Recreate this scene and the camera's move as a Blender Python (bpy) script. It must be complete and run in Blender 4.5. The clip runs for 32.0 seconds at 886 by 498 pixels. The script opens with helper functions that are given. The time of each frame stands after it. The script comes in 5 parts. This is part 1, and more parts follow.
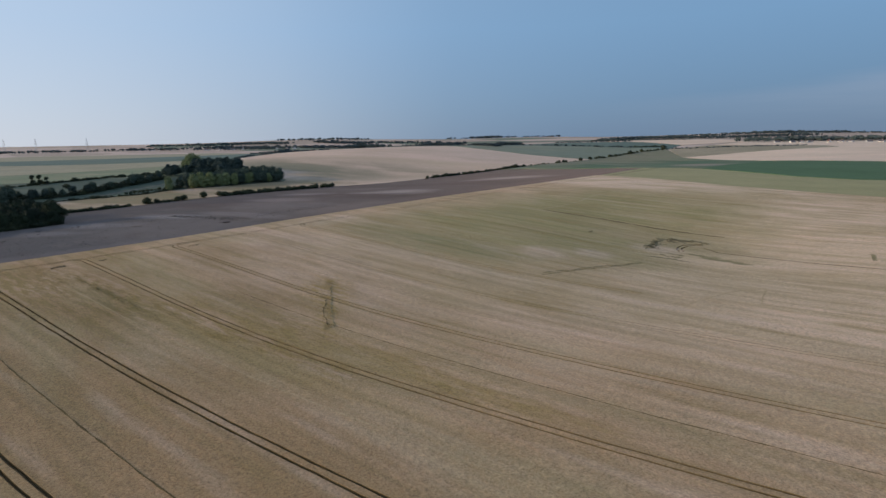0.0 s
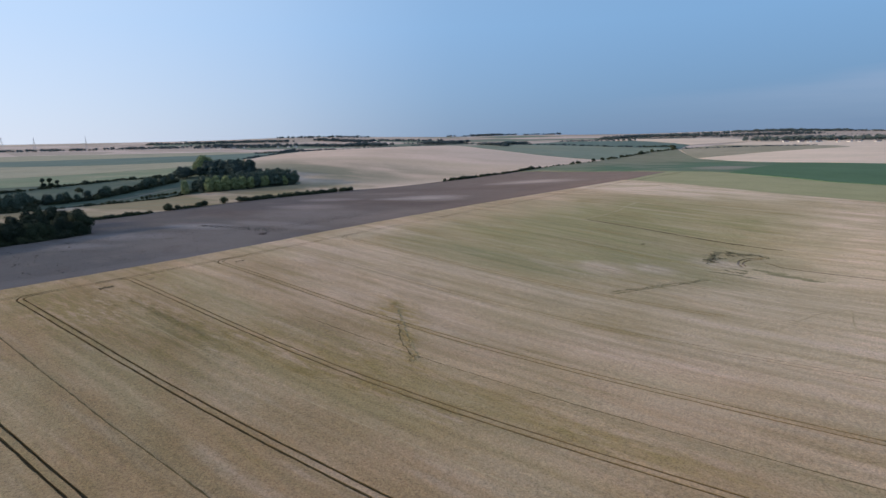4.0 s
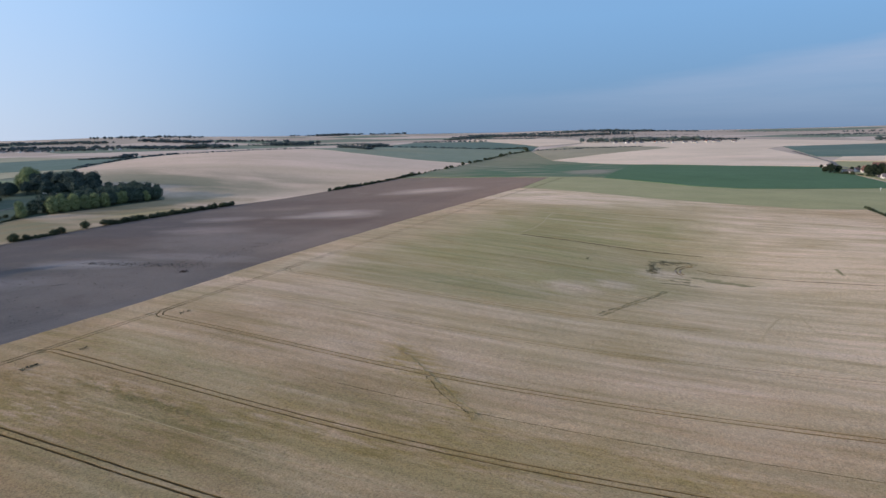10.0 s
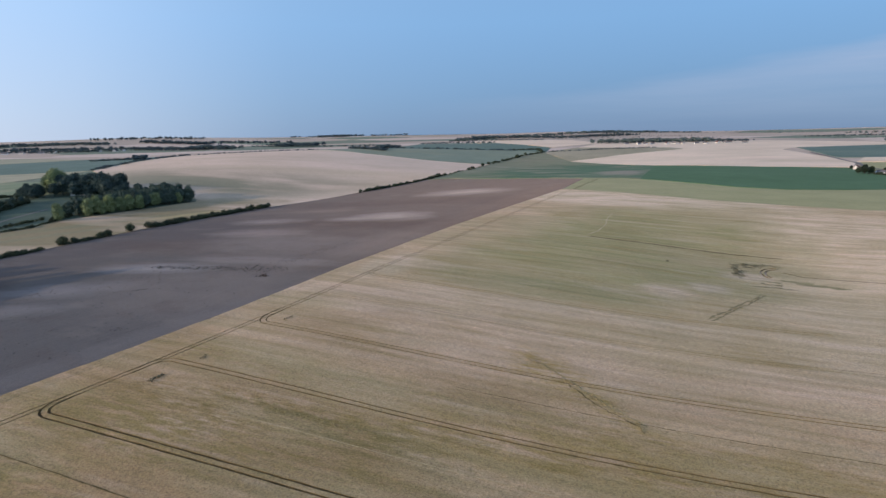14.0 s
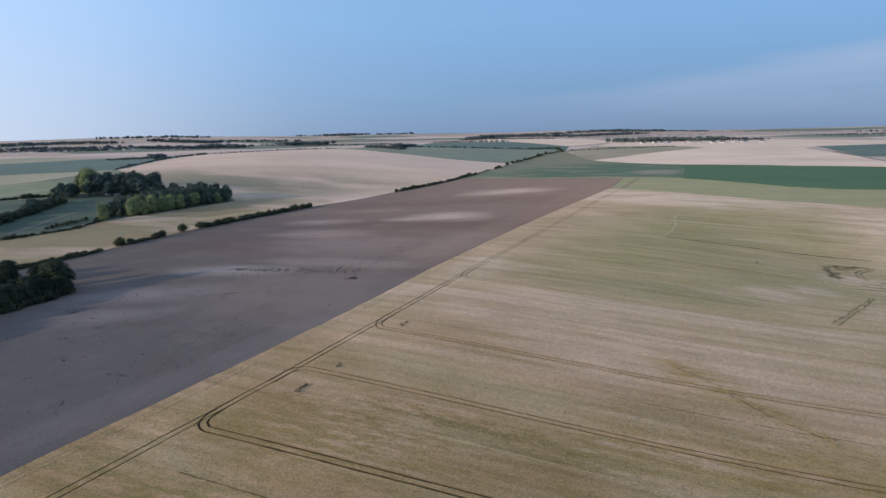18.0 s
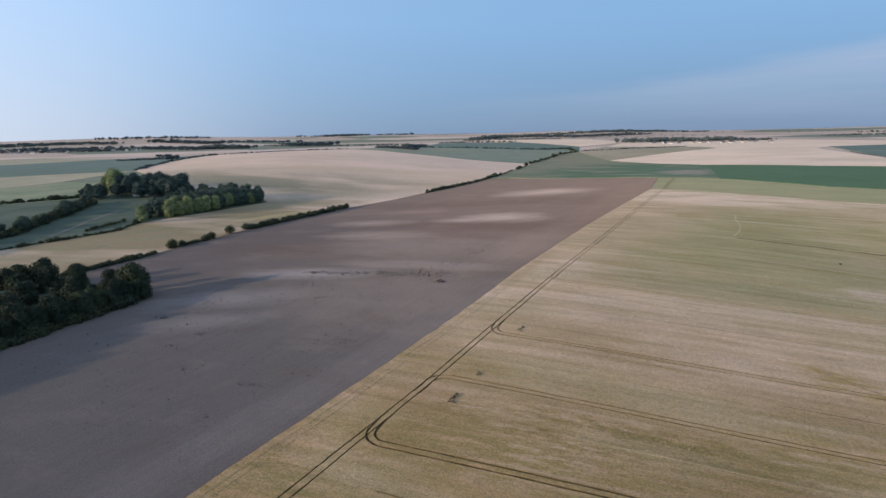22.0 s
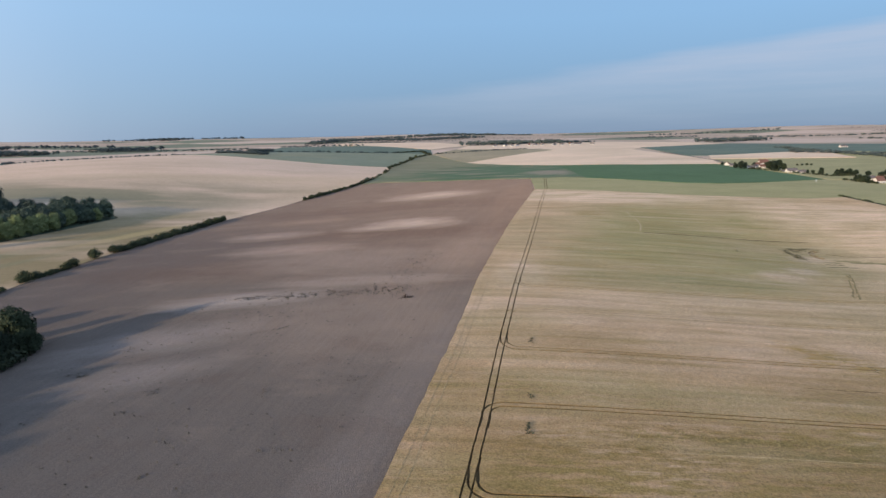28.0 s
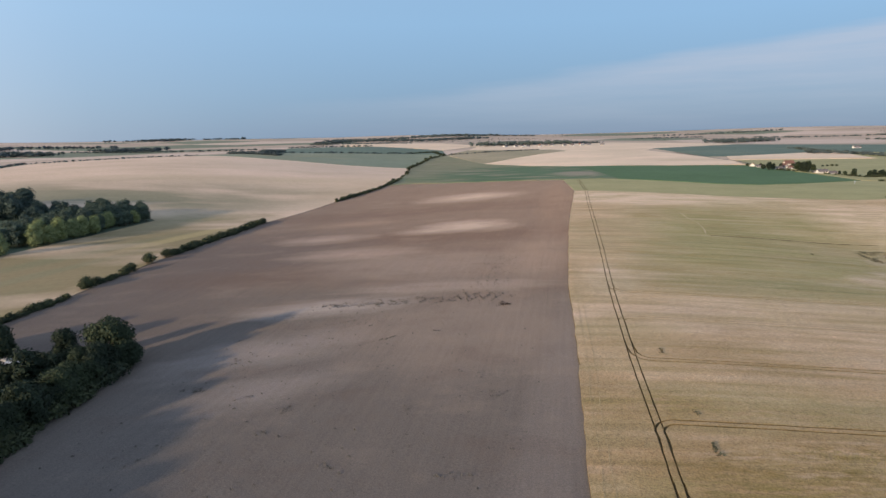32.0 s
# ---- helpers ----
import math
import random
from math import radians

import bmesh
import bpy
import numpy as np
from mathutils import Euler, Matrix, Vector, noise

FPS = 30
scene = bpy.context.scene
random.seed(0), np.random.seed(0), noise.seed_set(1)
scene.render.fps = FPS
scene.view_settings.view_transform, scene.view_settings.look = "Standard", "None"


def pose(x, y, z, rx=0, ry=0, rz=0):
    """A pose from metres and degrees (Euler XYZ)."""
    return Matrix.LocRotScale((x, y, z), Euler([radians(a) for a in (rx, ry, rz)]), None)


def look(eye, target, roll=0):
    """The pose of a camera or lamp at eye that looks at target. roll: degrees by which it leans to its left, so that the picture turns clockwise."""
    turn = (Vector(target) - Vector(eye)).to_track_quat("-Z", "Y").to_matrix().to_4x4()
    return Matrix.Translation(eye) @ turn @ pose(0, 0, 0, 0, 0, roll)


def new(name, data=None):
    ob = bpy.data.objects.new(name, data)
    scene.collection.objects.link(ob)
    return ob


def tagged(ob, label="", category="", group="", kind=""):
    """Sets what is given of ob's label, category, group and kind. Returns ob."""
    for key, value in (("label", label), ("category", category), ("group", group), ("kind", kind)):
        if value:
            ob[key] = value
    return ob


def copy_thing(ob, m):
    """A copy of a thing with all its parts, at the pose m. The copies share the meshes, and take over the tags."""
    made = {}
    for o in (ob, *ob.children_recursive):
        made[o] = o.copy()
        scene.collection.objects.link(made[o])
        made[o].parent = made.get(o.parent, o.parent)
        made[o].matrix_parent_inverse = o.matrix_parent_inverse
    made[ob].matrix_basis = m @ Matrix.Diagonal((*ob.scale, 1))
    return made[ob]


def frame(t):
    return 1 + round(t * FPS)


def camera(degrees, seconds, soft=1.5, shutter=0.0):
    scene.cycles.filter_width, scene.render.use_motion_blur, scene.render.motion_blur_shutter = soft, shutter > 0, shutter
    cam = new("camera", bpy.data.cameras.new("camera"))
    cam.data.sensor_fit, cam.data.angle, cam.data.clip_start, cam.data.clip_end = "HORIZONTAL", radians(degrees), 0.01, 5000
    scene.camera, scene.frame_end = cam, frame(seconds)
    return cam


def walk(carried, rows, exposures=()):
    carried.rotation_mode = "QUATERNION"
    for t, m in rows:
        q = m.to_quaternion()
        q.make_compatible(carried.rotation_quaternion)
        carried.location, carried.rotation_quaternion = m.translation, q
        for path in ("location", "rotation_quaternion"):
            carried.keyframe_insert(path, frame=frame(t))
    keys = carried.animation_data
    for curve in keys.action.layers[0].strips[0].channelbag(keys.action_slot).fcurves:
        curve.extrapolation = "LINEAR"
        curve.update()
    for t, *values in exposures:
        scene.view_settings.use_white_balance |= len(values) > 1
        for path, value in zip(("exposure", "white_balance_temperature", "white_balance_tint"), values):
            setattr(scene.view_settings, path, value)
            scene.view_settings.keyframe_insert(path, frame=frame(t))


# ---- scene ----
from mathutils import geometry

cam = camera(77.39, 32.0)
ROWS = [
    (0, 257.50, 77.08, 42.62, 50.33, -11.26, -0.99),
    (0.5, 255.48, 75.70, 43.21, 48.88, -11.26, -0.99),
    (1, 253.45, 74.55, 43.66, 49.05, -11.36, -0.99),
    (1.5, 251.24, 73.36, 44.48, 49.34, -11.67, -0.99),
    (2, 248.46, 71.86, 45.29, 49.69, -11.82, -0.99),
    (2.5, 245.18, 70.06, 46.14, 49.81, -11.78, -1.00),
    (3, 241.62, 68.13, 46.96, 49.86, -11.65, -1.00),
    (3.5, 238.14, 66.28, 48.02, 49.89, -11.60, -1.00),
    (5.5, 223.53, 58.47, 51.70, 49.97, -11.61, -1.00),
    (6, 220.12, 56.68, 52.54, 49.99, -11.68, -1.00),
    (6.5, 216.56, 54.75, 53.50, 50.01, -11.68, -1.00),
    (7, 212.96, 52.90, 54.67, 50.27, -11.94, -0.99),
    (7.5, 208.96, 50.76, 56.14, 50.36, -11.88, -1.00),
    (8, 204.71, 48.59, 57.42, 50.43, -11.92, -0.99),
    (8.5, 200.65, 46.31, 58.64, 50.32, -11.84, -0.99),
    (9, 196.30, 43.78, 59.43, 42.99, -11.84, -1.00),
    (9.5, 192.08, 41.60, 59.91, 35.55, -11.86, -1.01),
    (10, 187.64, 39.53, 60.21, 33.52, -12.09, -1.00),
    (10.5, 183.12, 37.33, 60.41, 33.20, -12.07, -1.00),
    (11, 178.54, 35.40, 60.55, 33.14, -12.06, -1.00),
    (11.5, 173.98, 33.40, 60.59, 33.23, -12.05, -1.00),
    (12, 169.30, 31.14, 60.51, 33.18, -12.02, -1.00),
    (12.5, 164.53, 28.99, 60.49, 33.10, -11.98, -1.01),
    (13, 159.69, 26.85, 60.40, 33.07, -11.95, -1.01),
    (13.5, 155.21, 24.77, 60.41, 33.03, -11.95, -1.01),
    (14, 150.97, 22.78, 60.42, 32.97, -11.98, -1.00),
    (14.5, 146.36, 20.55, 60.26, 32.88, -11.96, -0.99),
    (16.5, 127.64, 12.93, 60.96, 32.88, -12.08, -0.99),
    (17, 122.90, 10.98, 60.92, 32.81, -12.09, -0.99),
    (17.5, 118.34, 9.17, 60.84, 32.86, -12.08, -0.98),
    (18, 113.75, 6.72, 61.01, 32.87, -12.10, -0.99),
    (18.5, 108.75, 4.50, 61.17, 32.87, -12.09, -0.99),
    (19, 103.87, 2.05, 61.30, 32.77, -12.11, -0.99),
    (19.5, 99.26, -0.49, 61.32, 32.67, -12.13, -0.99),
    (20, 94.29, -2.71, 61.07, 32.59, -12.07, -1.00),
    (20.5, 89.40, -4.25, 60.82, 32.45, -11.96, -1.00),
    (21, 84.70, -5.75, 60.77, 32.21, -11.79, -1.00),
    (21.5, 80.51, -7.70, 60.83, 32.15, -11.90, -1.01),
    (22, 77.27, -9.21, 61.02, 32.21, -12.05, -1.00),
    (22.5, 73.66, -10.62, 60.92, 26.19, -11.94, -1.01),
    (23, 70.13, -11.63, 61.01, 17.94, -12.01, -1.01),
    (23.5, 66.77, -12.23, 61.24, 15.53, -12.22, -1.01),
    (24, 62.80, -12.68, 61.38, 15.06, -12.28, -1.01),
    (24.5, 57.92, -13.05, 61.45, 14.88, -12.07, -1.02),
    (25, 53.50, -13.19, 61.56, 14.79, -11.93, -1.01),
    (25.5, 48.75, -13.43, 61.40, 14.86, -11.92, -1.01),
    (27.5, 29.77, -14.15, 61.45, 14.95, -12.00, -1.01),
    (28, 24.91, -14.44, 61.37, 14.96, -11.98, -1.01),
    (28.5, 20.15, -14.63, 61.34, 14.97, -12.01, -1.01),
    (29, 15.44, -14.78, 61.32, 14.90, -12.00, -1.00),
    (29.5, 10.65, -14.98, 61.35, 14.90, -11.99, -1.01),
    (30, 5.90, -15.05, 61.54, 14.94, -12.05, -1.00),
    (30.5, 1.11, -15.27, 61.60, 14.92, -12.11, -1.00),
    (31, -3.63, -15.45, 61.43, 15.00, -12.16, -1.00),
    (31.5, -8.55, -15.61, 61.70, 14.70, -11.98, -1.00),
    (32, -13.19, -15.63, 61.82, 14.52, -11.91, -0.99),
]
EXPOSURES = [(0, -0.17, 6650, 13), (1, -0.02, 6600, 13), (2, 0.06, 6500, 13), (4, 0.09, 6350, 14), (7, 0.10, 6280, 14), (10, 0.16, 6280, 14), (14, 0.20, 6280, 14), (19, 0.23, 6300, 15), (22, 0.28, 6600, 15), (23, 0.30, 6950, 17), (24, 0.34, 7000, 17), (26, 0.35, 6980, 15), (30, 0.38, 7060, 14), (32, 0.38, 7320, 14.5)]
walk(cam, [(t, pose(x, y, z, 0, 0, yaw) @ pose(0, 0, 0, 90 + pitch) @ pose(0, 0, 0, 0, 0, roll)) for t, x, y, z, yaw, pitch, roll in ROWS], EXPOSURES)


# ---- world ----
SUN_EL, SUN_AZ = radians(11.8), radians(146.5)   # height, and turn to the left from +y
sun_dir = Vector((-math.sin(SUN_AZ) * math.cos(SUN_EL), math.cos(SUN_AZ) * math.cos(SUN_EL), math.sin(SUN_EL)))
world = bpy.data.worlds.new("sky")
scene.world = world
world.use_nodes = True
wn = world.node_tree.nodes
sky = wn.new("ShaderNodeTexSky")
sky.sky_type, sky.sun_disc = "NISHITA", False
sky.sun_elevation, sky.sun_rotation = SUN_EL, math.atan2(sun_dir.x, sun_dir.y)
sky.altitude, sky.air_density, sky.dust_density, sky.ozone_density = 1500, 1.0, 0.6, 4.0
veil = wn.new("ShaderNodeMix")   # a thin even veil of high haze over the clear sky
veil.data_type = "RGBA"
veil.inputs[0].default_value = 0.45
veil.inputs[7].default_value = (2.7, 3.25, 4.1, 1)
world.node_tree.links.new(sky.outputs[0], veil.inputs[6])
world.node_tree.links.new(veil.outputs[2], wn["Background"].inputs["Color"])
wn["Background"].inputs["Strength"].default_value = 0.225
sun = new("sun", bpy.data.lights.new("sun", "SUN"))
sun.data.energy, sun.data.angle, sun.data.color = 3.95, radians(2.2), (1.0, 0.79, 0.57)
sun.matrix_basis = look((0, 0, 300), Vector((0, 0, 300)) - sun_dir)


# ---- the lie of the land ----
BASE = 11.68
HILLS = [
    (-570, 680, 260, 14.9), (-20, 520, 230, 7.9), (-820, 950, 380, 3.9), (-450, 1650, 500, 15.0),
    (230, 900, 300, 3.2), (150, 250, 140, -11.4), (-450, 200, 220, -3.6), (-250, 450, 130, -15.4),
    (600, 1900, 700, 3.9), (0, 1250, 380, -4.4), (-250, 820, 180, -17.6), (0, 120, 160, 8.4),
    (-150, 120, 150, -5.7), (0, 270, 130, 3.8), (700, 500, 450, -16.3), (-1100, 400, 500, -2.6),
    (300, -50, 300, -11.3), (-300, -50, 300, -14.0), (112, 150, 60, -2.9), (146, 312, 42, -3.3), (0, 88, 65, -0.45),
]
RIDGES = [(-700, 2700, 330, 20), (-1700, 2300, 320, 16), (-200, 3500, 420, 14), (900, 3300, 480, 31), (1500, 2500, 380, 14), (-2500, 1500, 350, 14), (-1100, 3600, 350, 16), (300, 2400, 300, 10), (1900, 3600, 500, 36), (1300, 3900, 500, 25), (400, 3900, 400, 14), (-3300, 1900, 450, 16)]


def land(x, y):
    """The height of the ground; x and y may be arrays."""
    x, y = np.asarray(x, float), np.asarray(y, float)
    near = BASE + sum(h * np.exp(-((x - a) ** 2 + (y - b) ** 2) / (2 * r * r)) for a, b, r, h in HILLS)
    k = np.clip((np.hypot(x, y) - 1500) / 2300, 0, 1)
    k = k * k * (3 - 2 * k)
    far = sum(h * np.exp(-((x - a) ** 2 + (y - b) ** 2) / (2 * r * r)) for a, b, r, h in RIDGES)
    return near * (1 - k) + (20 + 18 * np.tanh((np.arctan2(-x, y) - 0.05) * 3.0)) * k + far


def on_land(x, y, up=0.0):
    return Vector((x, y, float(land(x, y)) + up))


# ---- materials ----
def material(name, rough=0.9, spec=0.2):
    m = bpy.data.materials.new(name)
    m.use_nodes = True
    b = m.node_tree.nodes["Principled BSDF"]
    b.inputs["Roughness"].default_value = rough
    b.inputs["Specular IOR Level"].default_value = spec
    return m, m.node_tree.nodes, m.node_tree.links, b


def place_of(n, l, scale, turn=0.0):
    """World places in metres, stretched by scale and turned about z."""
    g = n.new("ShaderNodeNewGeometry")
    p = n.new("ShaderNodeMapping")
    p.vector_type = "TEXTURE"
    p.inputs["Rotation"].default_value = (0, 0, radians(turn))
    p.inputs["Scale"].default_value = scale
    l.new(g.outputs["Position"], p.inputs["Vector"])
    return p.outputs["Vector"]


def noisy(n, l, vector, scale=1.0, detail=4.0, rough=0.55):
    t = n.new("ShaderNodeTexNoise")
    t.inputs["Scale"].default_value, t.inputs["Detail"].default_value, t.inputs["Roughness"].default_value = scale, detail, rough
    l.new(vector, t.inputs["Vector"])
    return t.outputs["Fac"]


def ramp(n, l, fac, stops):
    r = n.new("ShaderNodeValToRGB")
    e = r.color_ramp.elements
    while len(e) < len(stops):
        e.new(0.5)
    for s, (at, c) in zip(e, stops):
        s.position, s.color = at, (*c, 1) if len(c) == 3 else c
    l.new(fac, r.inputs["Fac"])
    return r.outputs["Color"]


def mixed(n, l, fac, a, b, how="MIX"):
    m = n.new("ShaderNodeMix")
    m.data_type, m.blend_type = "RGBA", how
    for socket, v in ((m.inputs[0], fac), (m.inputs[6], a), (m.inputs[7], b)):
        if isinstance(v, (int, float)):
            socket.default_value = v
        elif isinstance(v, tuple):
            socket.default_value = (*v, 1)
        else:
            l.new(v, socket)
    return m.outputs[2]


def grey(v):
    return (v, v, v)


def relief(n, l, b, height, strength, distance):
    u = n.new("ShaderNodeBump")
    u.inputs["Strength"].default_value, u.inputs["Distance"].default_value = strength, distance
    l.new(height, u.inputs["Height"])
    l.new(u.outputs["Normal"], b.inputs["Normal"])


def zone(n, l, cx, cy, rx, ry, turn, rim=(0.25, 0.6), ragged=0.5):
    """1 inside an oval area of the land, 0 outside, with a broken soft rim."""
    v = place_of(n, l, (rx, ry, 1e6), turn)
    v.node.inputs["Location"].default_value = (cx, cy, 0)
    far = n.new("ShaderNodeVectorMath")
    far.operation = "LENGTH"
    l.new(v, far.inputs[0])
    cloud = noisy(n, l, place_of(n, l, (min(rx, 70) * 0.5, min(ry, 50) * 0.45, 1e6), turn), 1.0, 4.0, 0.55)
    add = n.new("ShaderNodeMath")
    add.operation = "MULTIPLY_ADD"
    l.new(cloud, add.inputs[0])
    add.inputs[1].default_value = ragged * 2
    l.new(far.outputs["Value"], add.inputs[2])
    half = n.new("ShaderNodeMath")
    half.operation = "MULTIPLY"
    half.inputs[1].default_value = 0.5
    l.new(add.outputs[0], half.inputs[0])
    return ramp(n, l, half.outputs[0], [(rim[0] + ragged * 0.5, grey(1)), (rim[1] + ragged * 0.5, grey(0))])


def beyond(n, l, turn, at, soft, ragged):
    """0 on the near side of a line across the land that is turned by turn and lies at metres from the middle, 1 behind it."""
    xyz = n.new("ShaderNodeSeparateXYZ")
    l.new(place_of(n, l, (1, 1, 1), turn), xyz.inputs[0])
    torn = noisy(n, l, place_of(n, l, (12, 3, 50), turn), 1.0, 3.0)
    add = n.new("ShaderNodeMath")
    add.operation = "MULTIPLY_ADD"
    l.new(torn, add.inputs[0])
    add.inputs[1].default_value = ragged
    l.new(xyz.outputs["Y"], add.inputs[2])
    reach = n.new("ShaderNodeMapRange")
    reach.inputs["From Min"].default_value, reach.inputs["From Max"].default_value = at + ragged / 2 - soft, at + ragged / 2 + soft
    l.new(add.outputs[0], reach.inputs["Value"])
    return reach.outputs[0]


def crop_material(name, pale, dark, tint, row_turn=9.0, row=1.0, tint_at=(0.48, 0.62), patch=(90.0, 45.0), grain=0.5, zones=(), bands=(), speck=0.4, blotches=(), pass_line=None, beyond_zones=()):
    """A standing or cut crop: grain, drill rows, streaks along the rows and large patches of tint."""
    m, n, l, b = material(name)
    big = noisy(n, l, place_of(n, l, (patch[0], patch[1], 50), row_turn), 1.0, 3.0)
    streak = noisy(n, l, place_of(n, l, (24, 3.4 * row, 10), row_turn), 1.0, 2.0)
    cloud = noisy(n, l, place_of(n, l, (16 * row, 9 * row, 50), row_turn), 1.0, 5.0, 0.6)
    clump = noisy(n, l, place_of(n, l, (2.6 * grain, 3.2 * grain, 4), row_turn), 1.0, 3.0, 0.6)
    rows = noisy(n, l, place_of(n, l, (2, 0.6 * row, 4), row_turn), 1.0, 2.0)
    fine = noisy(n, l, place_of(n, l, grey(grain)), 1.0, 6.0, 0.82)
    base = mixed(n, l, ramp(n, l, streak, [(0.3, grey(0)), (0.7, grey(1))]), dark, pale)
    for cx, cy, rx, ry, turn, colour, much, *rim in zones:
        base = mixed(n, l, mixed(n, l, 1.0, zone(n, l, cx, cy, rx, ry, turn, *rim), grey(much), "MULTIPLY"), base, colour)
    for cx, cy, rx, ry, turn, colour, much, *rim in beyond_zones:
        where = mixed(n, l, 1.0, zone(n, l, cx, cy, rx, ry, turn, *rim), beyond(n, l, *pass_line), "MULTIPLY")
        base = mixed(n, l, mixed(n, l, 1.0, where, grey(much), "MULTIPLY"), base, colour)
    if bands:
        # broken bands of riper and greener straw along the drill rows
        band = noisy(n, l, place_of(n, l, (40, 5.0, 50), row_turn + 1.5), 1.0, 2.0, 0.5)
        blot = noisy(n, l, place_of(n, l, (28, 14, 50), row_turn), 1.0, 3.0)
        dusk = mixed(n, l, 1.0, ramp(n, l, band, [(0.48, grey(0)), (0.68, grey(0.6))]), ramp(n, l, blot, [(0.42, grey(0.12)), (0.62, grey(1))]), "MULTIPLY")
        base = mixed(n, l, dusk, base, bands[0])
        base = mixed(n, l, ramp(n, l, band, [(0.26, grey(0.4)), (0.46, grey(0))]), base, bands[1])
    if blotches:
        clot = ramp(n, l, noisy(n, l, place_of(n, l, (9, 1.8, 50), row_turn + 2), 1.0, 4.0, 0.65), [(0.40, grey(0)), (0.62, grey(1))])
        for cx, cy, rx, ry, turn, colour, much in blotches:
            where = mixed(n, l, 1.0, zone(n, l, cx, cy, rx, ry, turn), clot, "MULTIPLY")
            base = mixed(n, l, mixed(n, l, 1.0, where, grey(much), "MULTIPLY"), base, colour)
    base = mixed(n, l, ramp(n, l, big, [(tint_at[0], grey(0)), (tint_at[1], grey(0.85))]), base, tint)
    base = mixed(n, l, 0.7, base, ramp(n, l, cloud, [(0.32, (0.88, 0.89, 0.86)), (0.5, (1, 1, 1)), (0.68, (1.12, 1.1, 1.13))]), "MULTIPLY")
    base = mixed(n, l, speck * 0.45, base, ramp(n, l, clump, [(0.3, grey(0.8)), (0.7, grey(1.2))]), "MULTIPLY")
    base = mixed(n, l, 0.1, base, ramp(n, l, rows, [(0.25, grey(0.8)), (0.75, grey(1.2))]), "MULTIPLY")
    if bands:
        lanes = noisy(n, l, place_of(n, l, (90, 3.6, 50), row_turn + 1), 1.0, 1.0)
        base = mixed(n, l, 0.6, base, ramp(n, l, lanes, [(0.36, (0.78, 0.80, 0.72)), (0.5, (1, 1, 1)), (0.66, (1.08, 1.07, 1.1))]), "MULTIPLY")
        hue = noisy(n, l, place_of(n, l, (1.2, 1.2, 1.0), row_turn), 1.0, 4.0, 0.75)
        base = mixed(n, l, 0.6, base, ramp(n, l, hue, [(0.32, (0.95, 1.0, 0.95)), (0.5, (1, 1, 1)), (0.68, (1.08, 1.0, 0.9))]), "MULTIPLY")
    # grain speckle; its dark specks stand in for shade between stalks
    base = mixed(n, l, speck, base, ramp(n, l, fine, [(0.33, grey(0.5)), (0.5, grey(1.0)), (0.68, grey(1.4))]), "MULTIPLY")
    l.new(base, b.inputs["Base Color"])
    both = n.new("ShaderNodeMath")
    both.operation = "ADD"
    l.new(fine, both.inputs[0])
    l.new(rows, both.inputs[1])
    relief(n, l, b, both.outputs[0], 0.6 * speck, 0.22)
    return m


BROWN, RUDDY, GREY_SOIL, DRY = (0.177, 0.133, 0.106), (0.138, 0.096, 0.074), (0.142, 0.125, 0.111), (0.38, 0.31, 0.26)
# ploughed ground: browner uphill, greyer below, with dry pale caps on the rises and paler bands lower down
# the two darker ovals near the hedge: dark soil with the hedge shadow painted in
SOILS = [(-130, 400, 280, 260, 12, BROWN, 0.9, (0.3, 0.5)), (-60, 60, 120, 125, 0, GREY_SOIL, 0.85), (-200, 130, 70, 90, -5, (0.14, 0.114, 0.098), 0.95, (0.25, 0.5)), (-80, 290, 120, 20, 14, RUDDY, 0.75, (0.2, 0.6)), (-140, 395, 130, 30, 14, RUDDY, 0.6, (0.2, 0.6)), (-190, 240, 70, 70, 0, (0.128, 0.103, 0.09), 0.9, (0.2, 0.6)), (-150, 200, 60, 18, 14, RUDDY, 0.55, (0.2, 0.6)),
         (-85, 222, 60, 24, 12, (0.225, 0.182, 0.153), 0.8, (0.2, 0.6)), (-48, 150, 50, 40, 8, (0.215, 0.175, 0.145), 0.7), (-18, 90, 8, 160, -3, (0.185, 0.16, 0.142), 0.7), (-34, 250, 18, 60, -4, (0.255, 0.196, 0.155), 0.6, (0.15, 0.6)), (-35, 420, 14, 120, 2, (0.205, 0.148, 0.113), 0.6, (0.2, 0.6)),
         (-84, 320, 30, 21, 18, DRY, 0.95, (0.08, 0.62)), (-101, 303, 24, 11, 14, DRY, 0.7, (0.08, 0.6)), (-112, 468, 46, 27, 14, DRY, 0.9, (0.08, 0.62)), (-163, 282, 30, 14, 14, (0.305, 0.242, 0.202), 0.85, (0.08, 0.62)), (-128, 243, 36, 14, 12, (0.305, 0.242, 0.202), 0.85, (0.08, 0.62)), (-168, 340, 34, 14, 14, (0.27, 0.195, 0.15), 0.6, (0.08, 0.62)),
         (-104, 162, 34, 10, 20, (0.32, 0.28, 0.25), 0.9, (0.1, 0.6)), (-66, 192, 44, 8, 15, (0.265, 0.22, 0.187), 0.7), (-106, 122, 32, 13, 35, (0.255, 0.222, 0.20), 0.8, (0.1, 0.6)), (-92, 100, 24, 10, 35, (0.25, 0.217, 0.195), 0.7, (0.1, 0.6))]


